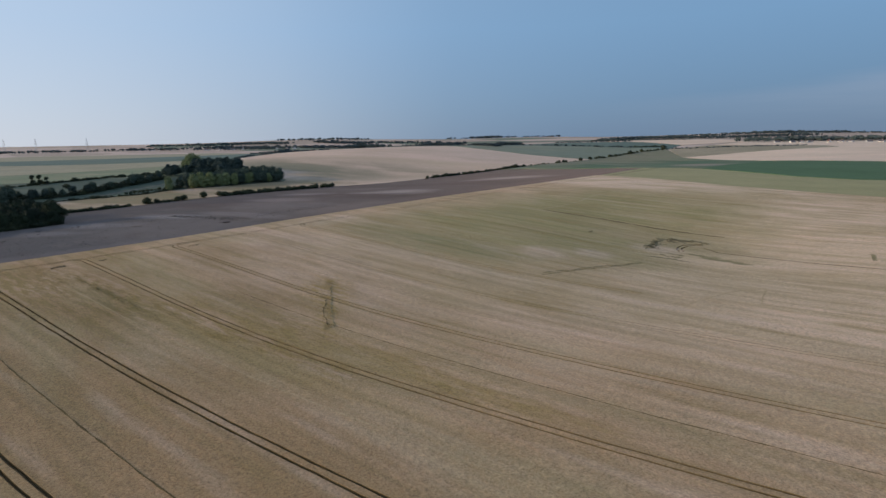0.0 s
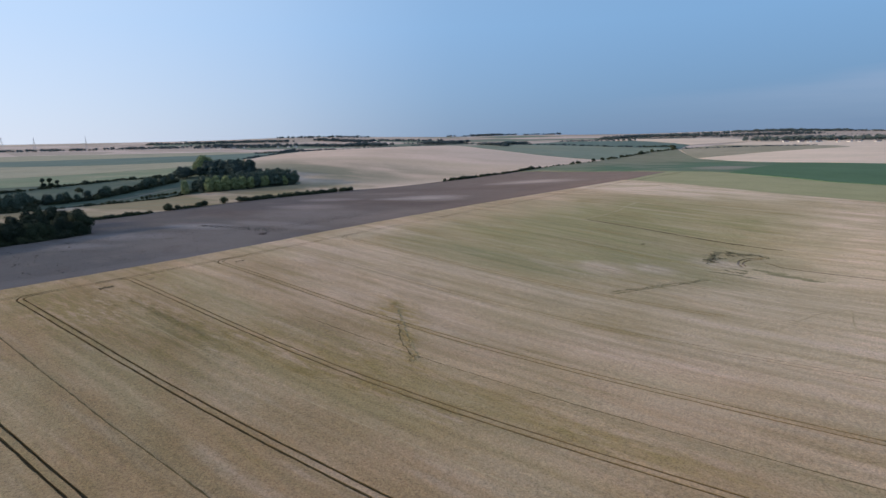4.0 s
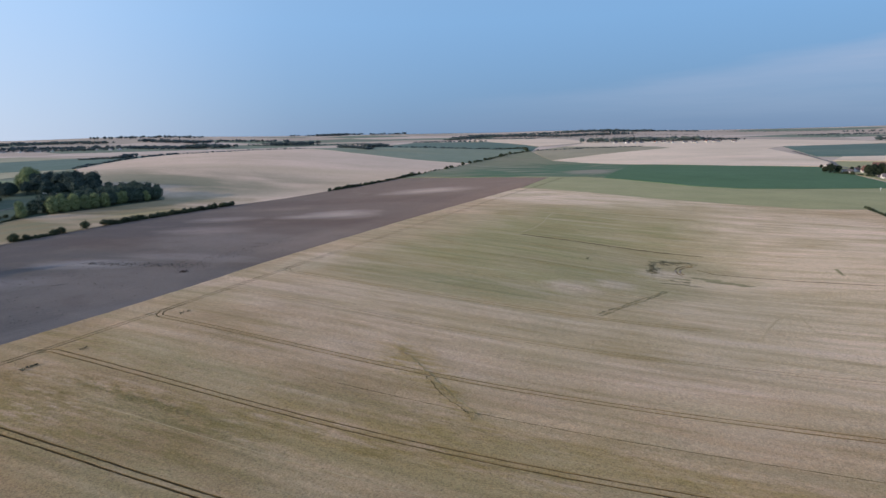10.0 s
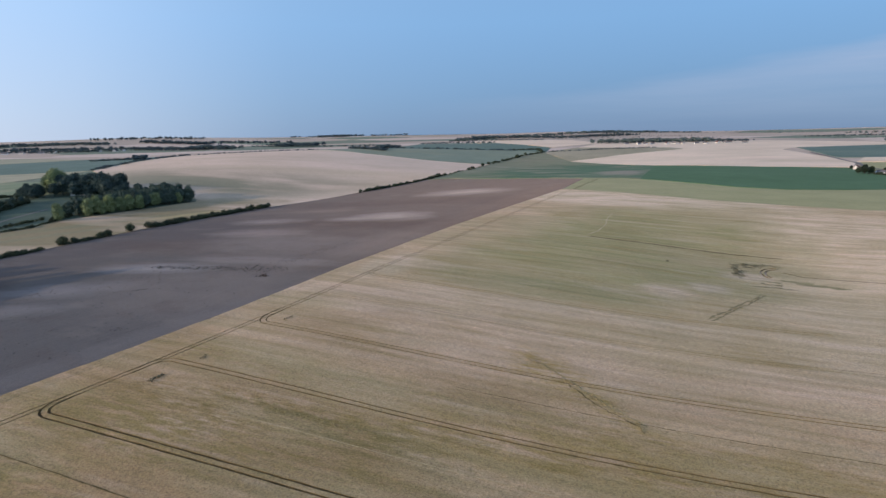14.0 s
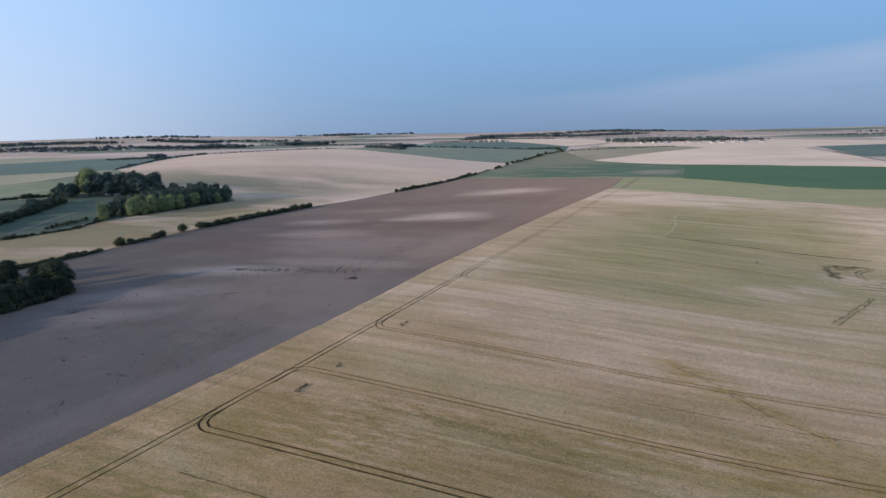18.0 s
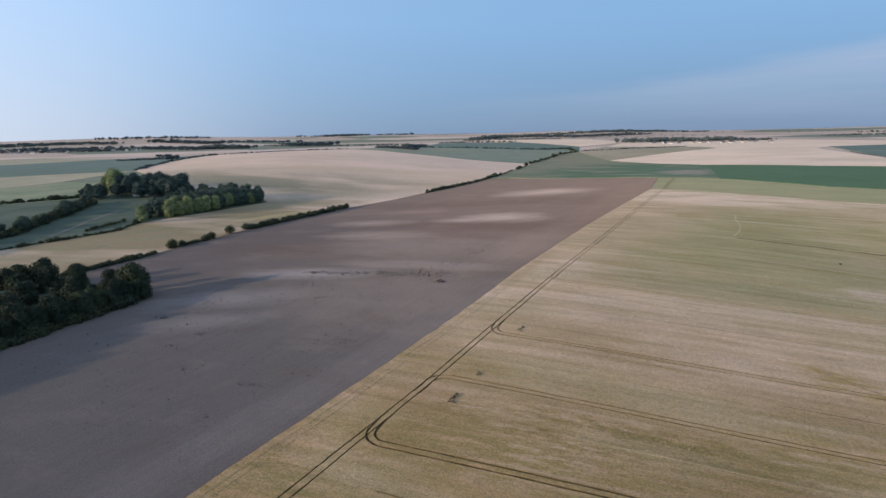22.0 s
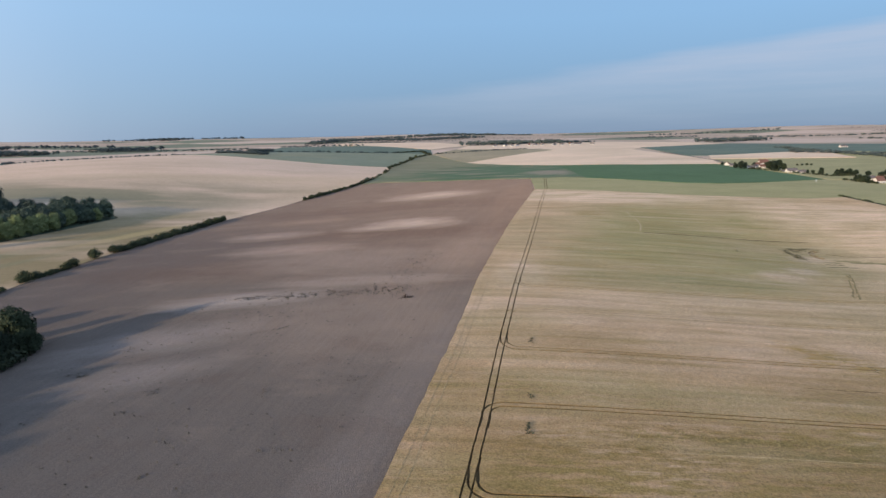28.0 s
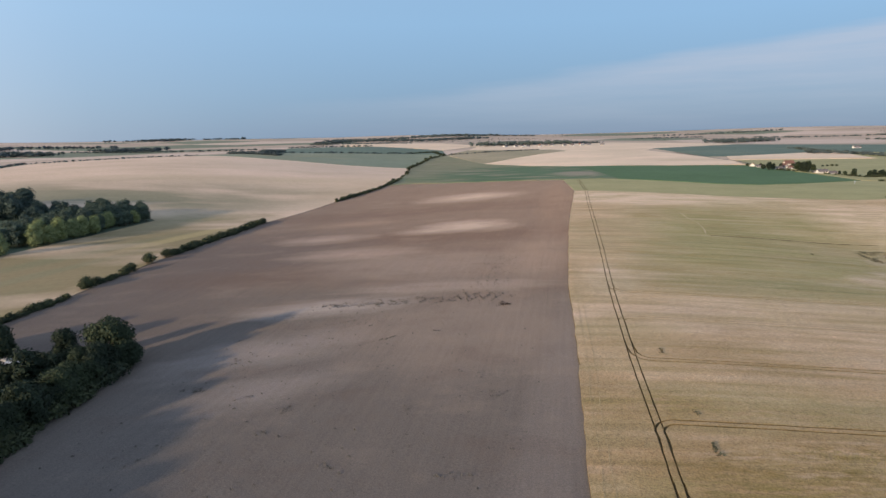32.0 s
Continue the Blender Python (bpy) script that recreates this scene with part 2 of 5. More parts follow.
def soil_material():
    m, n, l, b = material("ploughed soil", 0.95, 0.15)
    streak = noisy(n, l, place_of(n, l, (30, 16, 30), 14), 1.0, 5.0, 0.6)
    broad = noisy(n, l, place_of(n, l, (150, 60, 50), 12), 1.0, 2.0)
    lines = noisy(n, l, place_of(n, l, (1.1, 40, 10), 2), 1.0, 2.0)
    fine = noisy(n, l, place_of(n, l, grey(0.35)), 1.0, 6.0, 0.75)
    base = mixed(n, l, ramp(n, l, broad, [(0.4, grey(0)), (0.62, grey(1))]), (0.145, 0.123, 0.104), (0.142, 0.113, 0.092))
    for cx, cy, rx, ry, turn, colour, much, *rim in SOILS:
        base = mixed(n, l, mixed(n, l, 1.0, zone(n, l, cx, cy, rx, ry, turn, *rim), grey(much), "MULTIPLY"), base, colour)
    base = mixed(n, l, ramp(n, l, streak, [(0.54, grey(0)), (0.76, grey(0.35))]), base, (0.27, 0.215, 0.175))
    base = mixed(n, l, ramp(n, l, streak, [(0.3, grey(0.35)), (0.46, grey(0))]), base, (0.125, 0.092, 0.073))
    base = mixed(n, l, 0.35, base, ramp(n, l, lines, [(0.3, grey(0.86)), (0.7, grey(1.12))]), "MULTIPLY")
    base = mixed(n, l, 0.6, base, ramp(n, l, fine, [(0.3, grey(0.5)), (0.7, grey(1.4))]), "MULTIPLY")
    l.new(base, b.inputs["Base Color"])
    relief(n, l, b, fine, 0.6, 0.3)
    b.inputs["Diffuse Roughness"].default_value = 0.8
    return m


def far_material():
    """The open country behind: cut fields in large tiles of straw, stubble, grass and fallow."""
    m, n, l, b = material("open country")
    cells = n.new("ShaderNodeTexVoronoi")
    cells.inputs["Scale"].default_value = 1.0
    l.new(place_of(n, l, (420, 260, 9000), 18), cells.inputs["Vector"])
    one = n.new("ShaderNodeSeparateColor")
    l.new(cells.outputs["Color"], one.inputs[0])
    tile = ramp(n, l, one.outputs[0], [(0.0, (0.44, 0.34, 0.26)), (0.4, (0.54, 0.42, 0.33)), (0.66, (0.40, 0.32, 0.24)), (0.78, (0.17, 0.195, 0.13)), (1.0, (0.12, 0.155, 0.11))])
    tile.node.color_ramp.interpolation = "CONSTANT"
    soft = noisy(n, l, place_of(n, l, (200, 60, 80), 18), 1.0, 4.0)
    fine = noisy(n, l, place_of(n, l, grey(2.0)), 1.0, 4.0, 0.7)
    tile = mixed(n, l, 0.6, tile, ramp(n, l, soft, [(0.3, grey(0.75)), (0.7, grey(1.2))]), "MULTIPLY")
    tile = mixed(n, l, 0.5, tile, ramp(n, l, fine, [(0.3, grey(0.7)), (0.7, grey(1.25))]), "MULTIPLY")
    l.new(tile, b.inputs["Base Color"])
    return m


def plain_material(name, colour, rough=0.8, spread=0.25, grain=0.3, metal=0.0):
    m, n, l, b = material(name, rough)
    fine = noisy(n, l, place_of(n, l, grey(grain)), 1.0, 5.0, 0.65)
    big = noisy(n, l, place_of(n, l, grey(grain * 12)), 1.0, 2.0)
    base = mixed(n, l, 1.0, colour, ramp(n, l, fine, [(0.25, grey(1 - spread)), (0.75, grey(1 + spread))]), "MULTIPLY")
    base = mixed(n, l, 0.5, base, ramp(n, l, big, [(0.3, grey(1 - spread)), (0.7, grey(1 + spread))]), "MULTIPLY")
    l.new(base, b.inputs["Base Color"])
    b.inputs["Metallic"].default_value = metal
    return m


def leaf_material(name, dark, light):
    m, n, l, b = material(name, 0.75, 0.15)
    g = n.new("ShaderNodeNewGeometry")
    o = n.new("ShaderNodeObjectInfo")
    c = mixed(n, l, ramp(n, l, g.outputs["Random Per Island"], [(0.0, grey(0)), (1.0, grey(1))]), dark, light)
    c = mixed(n, l, 1.0, c, ramp(n, l, o.outputs["Random"], [(0.0, (0.72, 0.75, 0.8)), (1.0, (1.3, 1.22, 1.05))]), "MULTIPLY")
    l.new(c, b.inputs["Base Color"])
    b.inputs["Subsurface Weight"].default_value = 0.0
    return m


WHEAT = crop_material("ripe wheat", (0.55, 0.388, 0.243), (0.505, 0.35, 0.203), (0.415, 0.314, 0.17), 11.0, 2.4, (0.46, 0.70), (75, 20), 0.45, [
    # first oval: golden near wheat, also darkened for shade down among the stalks
    (120, 10, 360, 165, 8, (0.345, 0.224, 0.107), 0.95), (165, 300, 60, 70, 9, (0.34, 0.275, 0.14), 0.7),
    (50, 448, 130, 36, 3, (0.67, 0.505, 0.35), 0.9), (20, 175, 60, 14, 15, (0.56, 0.415, 0.295), 0.5), (120, 180, 90, 24, 16, (0.55, 0.405, 0.28), 0.4), (120, 118, 50, 5, 14, (0.33, 0.235, 0.09), 0.7), (150, 140, 50, 5, 17, (0.33, 0.235, 0.09), 0.6),
    (-2, 212, 12, 26, 0, (0.60, 0.455, 0.32), 0.6), (75, 205, 70, 10, 14, (0.57, 0.43, 0.30), 0.5), (150, 215, 70, 24, 16, (0.36, 0.295, 0.165), 0.5), (190, 400, 90, 50, 12, (0.68, 0.51, 0.35), 0.85), (215, 300, 85, 95, 0, (0.64, 0.478, 0.315), 0.85)],
    ((0.29, 0.205, 0.075), (0.56, 0.42, 0.30)), 1.0,
    [(46, 97, 42, 9, 12, (0.235, 0.155, 0.045), 1.0), (74, 104, 34, 8, 13, (0.22, 0.163, 0.058), 1.0), (22, 77, 44, 11, 10, (0.255, 0.185, 0.066), 1.0), (60, 84, 70, 12, 12, (0.265, 0.19, 0.07), 0.95), (14, 54, 34, 11, 10, (0.215, 0.165, 0.055), 1.0), (110, 118, 60, 9, 14, (0.28, 0.195, 0.065), 0.9), (150, 140, 60, 9, 17, (0.29, 0.20, 0.07), 0.8),
     (98, 160, 20, 9, -25, (0.35, 0.235, 0.075), 0.9), (114, 151, 22, 3.5, -27, (0.31, 0.21, 0.065), 1.0), (60, 40, 140, 30, 9, (0.24, 0.18, 0.065), 0.5), (90, 128, 110, 12, 13, (0.30, 0.215, 0.075), 0.6), (30, 118, 40, 8, 10, (0.29, 0.225, 0.08), 0.6)],
    (12.5, 191.5, 9.0, 14.0), [(78, 315, 74, 135, -10, (0.305, 0.266, 0.115), 0.92, (0.28, 0.62)), (62, 222, 66, 24, 14, (0.262, 0.232, 0.112), 0.6, (0.2, 0.6)), (134, 312, 30, 16, 14, (0.26, 0.23, 0.115), 0.55, (0.15, 0.6)),
     (110, 253, 12, 9, 12, (0.54, 0.41, 0.29), 0.8), (123, 270, 9, 7, 20, (0.53, 0.405, 0.285), 0.75), (135, 300, 12, 7, 15, (0.53, 0.41, 0.29), 0.7), (82, 203, 34, 7, 14, (0.57, 0.43, 0.30), 0.6), (30, 440, 70, 34, 3, (0.67, 0.505, 0.35), 0.9)])
STUBBLE = crop_material("pale straw stubble", (0.605, 0.453, 0.33), (0.59, 0.44, 0.318), (0.53, 0.397, 0.285), 20, 8.0, (0.5, 0.66), (190, 60), 3.5, [
    (-440, 435, 250, 75, 22, (0.24, 0.215, 0.135), 0.9, (0.15, 0.62), 0.2), (-420, 390, 170, 45, 15, (0.18, 0.178, 0.112), 0.8, (0.15, 0.62), 0.2), (-430, 470, 150, 8, 18, (0.19, 0.18, 0.112), 0.5, (0.1, 0.65), 0.2), (-300, 330, 60, 60, 80, (0.29, 0.245, 0.14), 0.95), (-280, 160, 80, 200, 0, (0.235, 0.188, 0.10), 1.0, (0.4, 0.62), 0.25), (-292, 235, 9, 70, -13, (0.20, 0.185, 0.10), 0.85), (-275, 190, 7, 60, -12, (0.21, 0.19, 0.105), 0.8), (-262, 120, 12, 60, -10, (0.23, 0.20, 0.11), 0.8), (-300, 130, 10, 60, 5, (0.22, 0.195, 0.105), 0.8), (-268, 290, 8, 50, -8, (0.36, 0.29, 0.14), 0.8), (-380, 560, 200, 30, 25, (0.42, 0.335, 0.21), 0.6, (0.1, 0.65), 0.2)], speck=0.22)
CLEAN_STRAW = crop_material("clean bright stubble", (0.70, 0.54, 0.385), (0.67, 0.515, 0.365), (0.60, 0.455, 0.32), 20, 8.0, (0.5, 0.66), (190, 60), 3.5, speck=0.2)
LIGHT_GREEN = crop_material("young green crop", (0.325, 0.302, 0.145), (0.285, 0.272, 0.13), (0.345, 0.308, 0.16), 9, 3.0, (0.5, 0.7), (160, 30), 0.8)
PATCHY = crop_material("patchy meadow", (0.205, 0.20, 0.12), (0.185, 0.187, 0.11), (0.235, 0.213, 0.137), 9, 5.0, (0.52, 0.64), (80, 26), 1.2, [(-70, 745, 150, 235, 0, (0.078, 0.138, 0.068), 0.95, (0.33, 0.55)), (-200, 640, 60, 60, 0, (0.10, 0.15, 0.075), 0.5), (-22, 668, 30, 50, 12, (0.29, 0.24, 0.175), 0.85), (-110, 690, 30, 20, 12, (0.22, 0.20, 0.13), 0.5)])
DARK_GREEN = crop_material("dark green beet crop", (0.078, 0.145, 0.062), (0.066, 0.126, 0.053), (0.085, 0.15, 0.07), 9, 5.0, (0.5, 0.7), (120, 60), 0.8)
# grey and blue green crops: a little extra blue paints in distance haze
GREY_GREEN = crop_material("grey green crop", (0.20, 0.232, 0.163), (0.175, 0.208, 0.143), (0.25, 0.25, 0.16), 30, 8.0, (0.5, 0.7), (200, 90), 2.0)
BLUE_GREEN = crop_material("blue green crop", (0.115, 0.165, 0.127), (0.10, 0.145, 0.111), (0.14, 0.175, 0.12), 30, 8.0, (0.5, 0.7), (200, 90), 2.0)
# dark base colour includes tree shade in the valley, and some blue for haze
PASTURE = crop_material("pasture grass", (0.072, 0.105, 0.072), (0.054, 0.081, 0.054), (0.095, 0.118, 0.078), 60, 4.0, (0.5, 0.65), (50, 40), 0.8)
# barley colour shifted slightly to blue, as haze over distance would
BARLEY = crop_material("yellow barley", (0.35, 0.315, 0.205), (0.30, 0.28, 0.18), (0.25, 0.25, 0.165), 70, 6.0, (0.5, 0.7), (150, 70), 2.0)
OLIVE = crop_material("olive tan grass", (0.33, 0.285, 0.18), (0.28, 0.245, 0.155), (0.36, 0.30, 0.20), 30, 8.0, (0.5, 0.7), (120, 40), 2.0)
# green with a touch of haze blue mixed into the colour
BRIGHT = crop_material("mown grass", (0.20, 0.235, 0.135), (0.165, 0.205, 0.115), (0.26, 0.255, 0.155), 60, 5.0, (0.45, 0.65), (60, 25), 1.2)
SOIL = soil_material()
OPEN = far_material()
RUT = plain_material("trodden rut", (0.13, 0.095, 0.05), 0.95, 0.4, 0.4)
# crop sides: dull lower straw, its colour darkened for the shade inside ruts
SHADED_STALKS = plain_material("shaded straw stalks", (0.19, 0.135, 0.06), 0.95, 0.35, 0.3)
SEAM = plain_material("dark crop seam", (0.13, 0.09, 0.035), 0.95, 0.4, 0.4)
BENT_STRAW = leaf_material("bent weedy straw", (0.40, 0.285, 0.115), (0.53, 0.375, 0.16))
RANK_STRAW = leaf_material("rank weedy straw", (0.34, 0.245, 0.09), (0.46, 0.33, 0.125))
FLAT_CROP = plain_material("flattened crop", (0.25, 0.21, 0.105), 0.95, 0.45, 0.6)
SOIL_WEED = leaf_material("dusty weed leaves", (0.112, 0.098, 0.076), (0.142, 0.126, 0.096))
DOCK = leaf_material("dark dock leaves", (0.05, 0.033, 0.027), (0.08, 0.055, 0.042))
WEED = leaf_material("weed leaves", (0.065, 0.066, 0.044), (0.095, 0.095, 0.065))
LEAF = leaf_material("dark summer leaves", (0.019, 0.031, 0.021), (0.034, 0.051, 0.03))
# lighter and cooler than the copse leaves, with a little haze painted in
LEAF_WOOD_HAZE = leaf_material("haze-tinted wood leaves", (0.038, 0.064, 0.057), (0.075, 0.108, 0.084))
LEAF_HEDGE = leaf_material("hedge leaves", (0.028, 0.041, 0.027), (0.06, 0.074, 0.04))
LEAF_LIGHT = leaf_material("light poplar leaves", (0.12, 0.165, 0.082), (0.215, 0.262, 0.128))
# paler and bluer than real leaves: distance haze painted into the colour
LEAF_FAR_HAZE = leaf_material("haze-tinted far leaves", (0.05, 0.075, 0.084), (0.09, 0.122, 0.127))
BARK = plain_material("bark", (0.085, 0.068, 0.05), 0.95, 0.35, 0.15)
ASPHALT = plain_material("worn lane", (0.15, 0.14, 0.125), 0.9, 0.2, 0.5)
PLASTER = plain_material("white plaster", (0.60, 0.58, 0.54), 0.85, 0.08, 0.4)
TILE_RED = plain_material("red roof tiles", (0.155, 0.085, 0.068), 0.8, 0.2, 0.5)
TILE_GREY = plain_material("grey roof", (0.13, 0.12, 0.12), 0.8, 0.2, 0.5)
WINDOW = plain_material("dark window glass", (0.03, 0.035, 0.045), 0.15, 0.1, 0.5)
STEEL = plain_material("galvanised steel", (0.42, 0.43, 0.44), 0.5, 0.1, 0.5, 0.6)
TIN = plain_material("white painted tin", (0.5, 0.51, 0.53), 0.45, 0.06, 0.5)


# ---- the ground and its fields ----
def link(name, verts, faces, mat, parent=None, smooth=True):
    me = bpy.data.meshes.new(name)
    me.from_pydata([tuple(v) for v in verts], [], [tuple(f) for f in faces])
    me.materials.append(mat)
    if smooth:
        me.polygons.foreach_set("use_smooth", [True] * len(me.polygons))
    me.update()
    ob = new(name, me)
    ob.parent = parent
    return ob


def part(name, bm, mat, parent, label=""):
    me = bpy.data.meshes.new(name)
    bm.to_mesh(me)
    bm.free()
    me.materials.append(mat)
    ob = new(name, me)
    ob.parent = parent
    if label:
        ob["label"] = label
    return ob


def spaced(near, step, far):
    """Grid lines: even to near, then ever wider out to far."""
    out, at, s = list(np.arange(0, near, step)), near, step
    while at < far:
        out.append(at)
        s *= 1.25
        at += s
    return out + [far]


side = spaced(1100, 25, 5600)
xs = np.array([-v for v in side[:0:-1]] + side)
back = spaced(300, 50, 3000)
ys = np.array([-v for v in back[:0:-1]] + spaced(1700, 25, 5600))
gx, gy = np.meshgrid(xs, ys, indexing="ij")
gz = land(gx, gy)
nx, ny = len(xs), len(ys)
quads = [(i * ny + j, (i + 1) * ny + j, (i + 1) * ny + j + 1, i * ny + j + 1) for i in range(nx - 1) for j in range(ny - 1)]
ground = link("ground", np.stack([gx.ravel(), gy.ravel(), gz.ravel()], 1), quads, OPEN)
tagged(ground, "open rolling farmland of pale cut fields and grass", "ground", kind="structure")


def wavy(points, step=12.0, sway=0.8, seed=0):
    """A closed outline with more points, each a little off its line."""
    rng = random.Random(seed)
    out = []
    for (ax, ay), (bx, by) in zip(points, points[1:] + points[:1]):
        k = max(1, int(math.hypot(bx - ax, by - ay) / step))
        for i in range(k):
            w = sway if i else 0
            out.append((ax + (bx - ax) * i / k + rng.uniform(-w, w), ay + (by - ay) * i / k + rng.uniform(-w, w)))
    return out


def field(name, outline, up, mat, label, category="field", step=25.0, sway=0.5, seed=0):
    """A sheet of crop or soil that follows the land, up metres above it, with its cut sides."""
    bm = bmesh.new()
    ring = [Vector(p) for p in wavy(outline, step, sway, seed)]
    flat, _, tris, _, _, _ = geometry.delaunay_2d_cdt(ring, [], [list(range(len(ring)))], 1, 1e-4)
    dots = [bm.verts.new((p.x, p.y, 0)) for p in flat]
    for tri in tris:
        bm.faces.new([dots[k] for k in tri])
    for axis in (0, 1):
        lo, hi = min(p[axis] for p in outline), max(p[axis] for p in outline)
        at = math.ceil(lo / step) * step
        while at < hi:
            co, no = [0.0, 0.0, 0.0], [0.0, 0.0, 0.0]
            co[axis], no[axis] = at + 0.013, 1.0
            bmesh.ops.bisect_plane(bm, geom=bm.verts[:] + bm.edges[:] + bm.faces[:], plane_co=co, plane_no=no, dist=1e-3)
            at += step
    bmesh.ops.recalc_face_normals(bm, faces=bm.faces)
    if sum(f.normal.z for f in bm.faces) < 0:
        bmesh.ops.reverse_faces(bm, faces=bm.faces)
    for v in bm.verts:
        v.co.z = float(land(v.co.x, v.co.y)) + up
    for f in bm.faces:
        f.smooth = True
    for e in [e for e in bm.edges if e.is_boundary]:
        a, b = (v.co for v in e.verts)
        loop = e.link_loops[0]
        if loop.vert == e.verts[0]:
            a, b = b, a
        bm.faces.new([bm.verts.new(c) for c in (a, b, b - Vector((0, 0, up + 0.6)), a - Vector((0, 0, up + 0.6)))])
    return tagged(part(name, bm, mat, None), label, category, kind="structure")


EDGE = [(-2, -300), (-6.0, -60), (-8.2, 35), (-10.4, 76), (-13.8, 140), (-18.4, 204), (-20.4, 260), (-22.2, 330), (-22.5, 480)]
FAR_EDGE = [(35, 471), (90, 465), (135, 468), (190, 476), (222, 492)]
HEDGE = [(-222, 112), (-225, 162), (-230, 190), (-236, 239), (-242, 300), (-248, 350), (-244, 470), (-237, 510), (-231, 560), (-234, 628), (-261, 745), (-280, 812)]
field("ploughed_field", [(-122, -300), (-132, 61), (-143, 112), (-200, 110)] + HEDGE[:7] + [(-238, 510), (-232, 548), (-231, 574), (-205, 590), (-145, 590), (-90, 586), (-36, 578)] + EDGE[::-1], 0.25, SOIL, "bare brown ploughed soil with pale streaks", "ploughed field", 20, 0.3, 2)
field("green_field", [(-36, 580), (-22, 483)] + FAR_EDGE + [(252, 420), (340, 400), (430, 560), (300, 640), (257, 632), (184, 575), (142, 551), (105, 547), (0, 586)], 0.4, LIGHT_GREEN, "light green young crop in a narrow strip", "crop field", 25, 0.5, 3)
field("meadow", [(-230, 577), (-205, 593), (-145, 593), (-90, 589), (-36, 582), (0, 588), (20, 580), (-25, 850), (-187, 950), (-290, 1090), (-303, 1030), (-298, 950), (-286, 841), (-279, 812), (-260, 745), (-233, 628)], 0.45, PATCHY, "patchy green meadow beside a hedge", "meadow", 25, 0.5, 4)
field("beet_field", [(20, 580), (105, 549), (142, 553), (184, 577), (257, 634), (195, 840), (105, 820), (-25, 850)], 0.5, DARK_GREEN, "dense dark green beet crop", "crop field", 25, 0.5, 5)
field("stubble_field", [(-187, 950), (-25, 852), (105, 822), (203, 851), (211, 961), (114, 1291), (-56, 1255)], 0.5, CLEAN_STRAW, "pale cut straw stubble", "stubble field", 50, 1, 6)
field("hill_field", HEDGE + [(-286, 841), (-394, 805), (-520, 800), (-700, 860), (-928, 727), (-664, 404), (-500, 345), (-350, 348), (-334, 338), (-331, 280), (-334, 219), (-320, 191), (-326, 133), (-330, 60), (-330, -150), (-226, -150)], 0.5, STUBBLE, "pale straw stubble over a rounded hill", "stubble field", 25, 0.5, 7)
field("crop_field", [(-286, 841), (-298, 950), (-303, 1030), (-291, 1096), (-361, 1102), (-640, 1010), (-760, 930), (-700, 862), (-520, 802), (-394, 807)], 0.6, GREY_GREEN, "grey green crop behind the hill", "crop field", 50, 1, 8)
field("crop_field", [(-189, 952), (-58, 1256), (-90, 1300), (-275, 1240), (-291, 1098)], 0.55, OLIVE, "grey olive crop beside pale stubble", "crop field", 50, 1, 18)
field("crop_field", [(-361, 1104), (-291, 1098), (-330, 1220), (-591, 1443), (-843, 1445), (-640, 1012)], 0.7, BLUE_GREEN, "blue green crop behind a tree line", "crop field", 50, 1, 9)
field("stubble_field", [(-58, 1257), (114, 1293), (137, 1377), (372, 1625), (330, 1720), (60, 1790), (-330, 1480), (-285, 1400), (-275, 1242), (-90, 1302)], 0.45, CLEAN_STRAW, "pale straw stubble round a distant village", "stubble field", 50, 1, 20)
field("stubble_field", [(-330, 1225), (-285, 1453), (-458, 1700), (-900, 1900), (-700, 1500), (-591, 1447)], 0.7, CLEAN_STRAW, "pale straw stubble below a wood", "stubble field", 100, 1, 10)
field("crop_field", [(137, 1375), (193, 1057), (226, 1064), (457, 1255), (800, 1060), (1400, 1150), (1300, 1600), (700, 1560), (372, 1623)], 0.7, BLUE_GREEN, "blue green crop beyond a village", "crop field", 50, 1, 11)
field("stubble_field", [(226, 1060), (212, 962), (443, 1040), (457, 1250)], 0.7, CLEAN_STRAW, "pale straw stubble beside a village lane", "stubble field", 50, 1, 12)
field("crop_field", [(199, 842), (261, 637), (304, 643), (434, 562), (760, 560), (1000, 980), (800, 1055), (459, 1250), (445, 1036), (216, 958), (207, 851)], 0.35, LIGHT_GREEN, "grey green grass round a village", "crop field", 50, 1, 21)
field("pasture", [(-330, -150), (-330, 60), (-326, 133), (-320, 191), (-334, 219), (-331, 280), (-334, 338), (-500, 345), (-487, 262), (-521, 203), (-547, 100), (-602, -60), (-602, -200)], 0.4, PASTURE, "rough green pasture among hedges", "pasture", 25, 0.5, 13)
field("pasture", [(-502, 346), (-640, 300), (-683, 60), (-660, -200), (-604, -200), (-604, -60), (-549, 100), (-523, 203), (-489, 262)], 0.4, BRIGHT, "light green mown pasture behind a hedge", "pasture", 25, 0.5, 19)
field("barley_field", [(-640, 302), (-683, 62), (-650, -300), (-900, -300), (-967, 93), (-760, 330), (-664, 404)], 0.5, BARLEY, "yellow green barley", "crop field", 50, 1, 14)
field("crop_field", [(-664, 406), (-760, 332), (-967, 95), (-900, -300), (-1150, -300), (-1259, 104), (-1150, 640), (-928, 727)], 0.6, BLUE_GREEN, "dark green crop beyond the barley", "crop field", 50, 1, 15)
field("barley_field", [(-1259, 106), (-1150, -300), (-1500, -300), (-1750, 200), (-1500, 640), (-1155, 640)], 0.6, BARLEY, "pale yellow barley far off", "crop field", 100, 1, 16)


# ---- tramlines and marks in the crop ----
CROP = 0.8


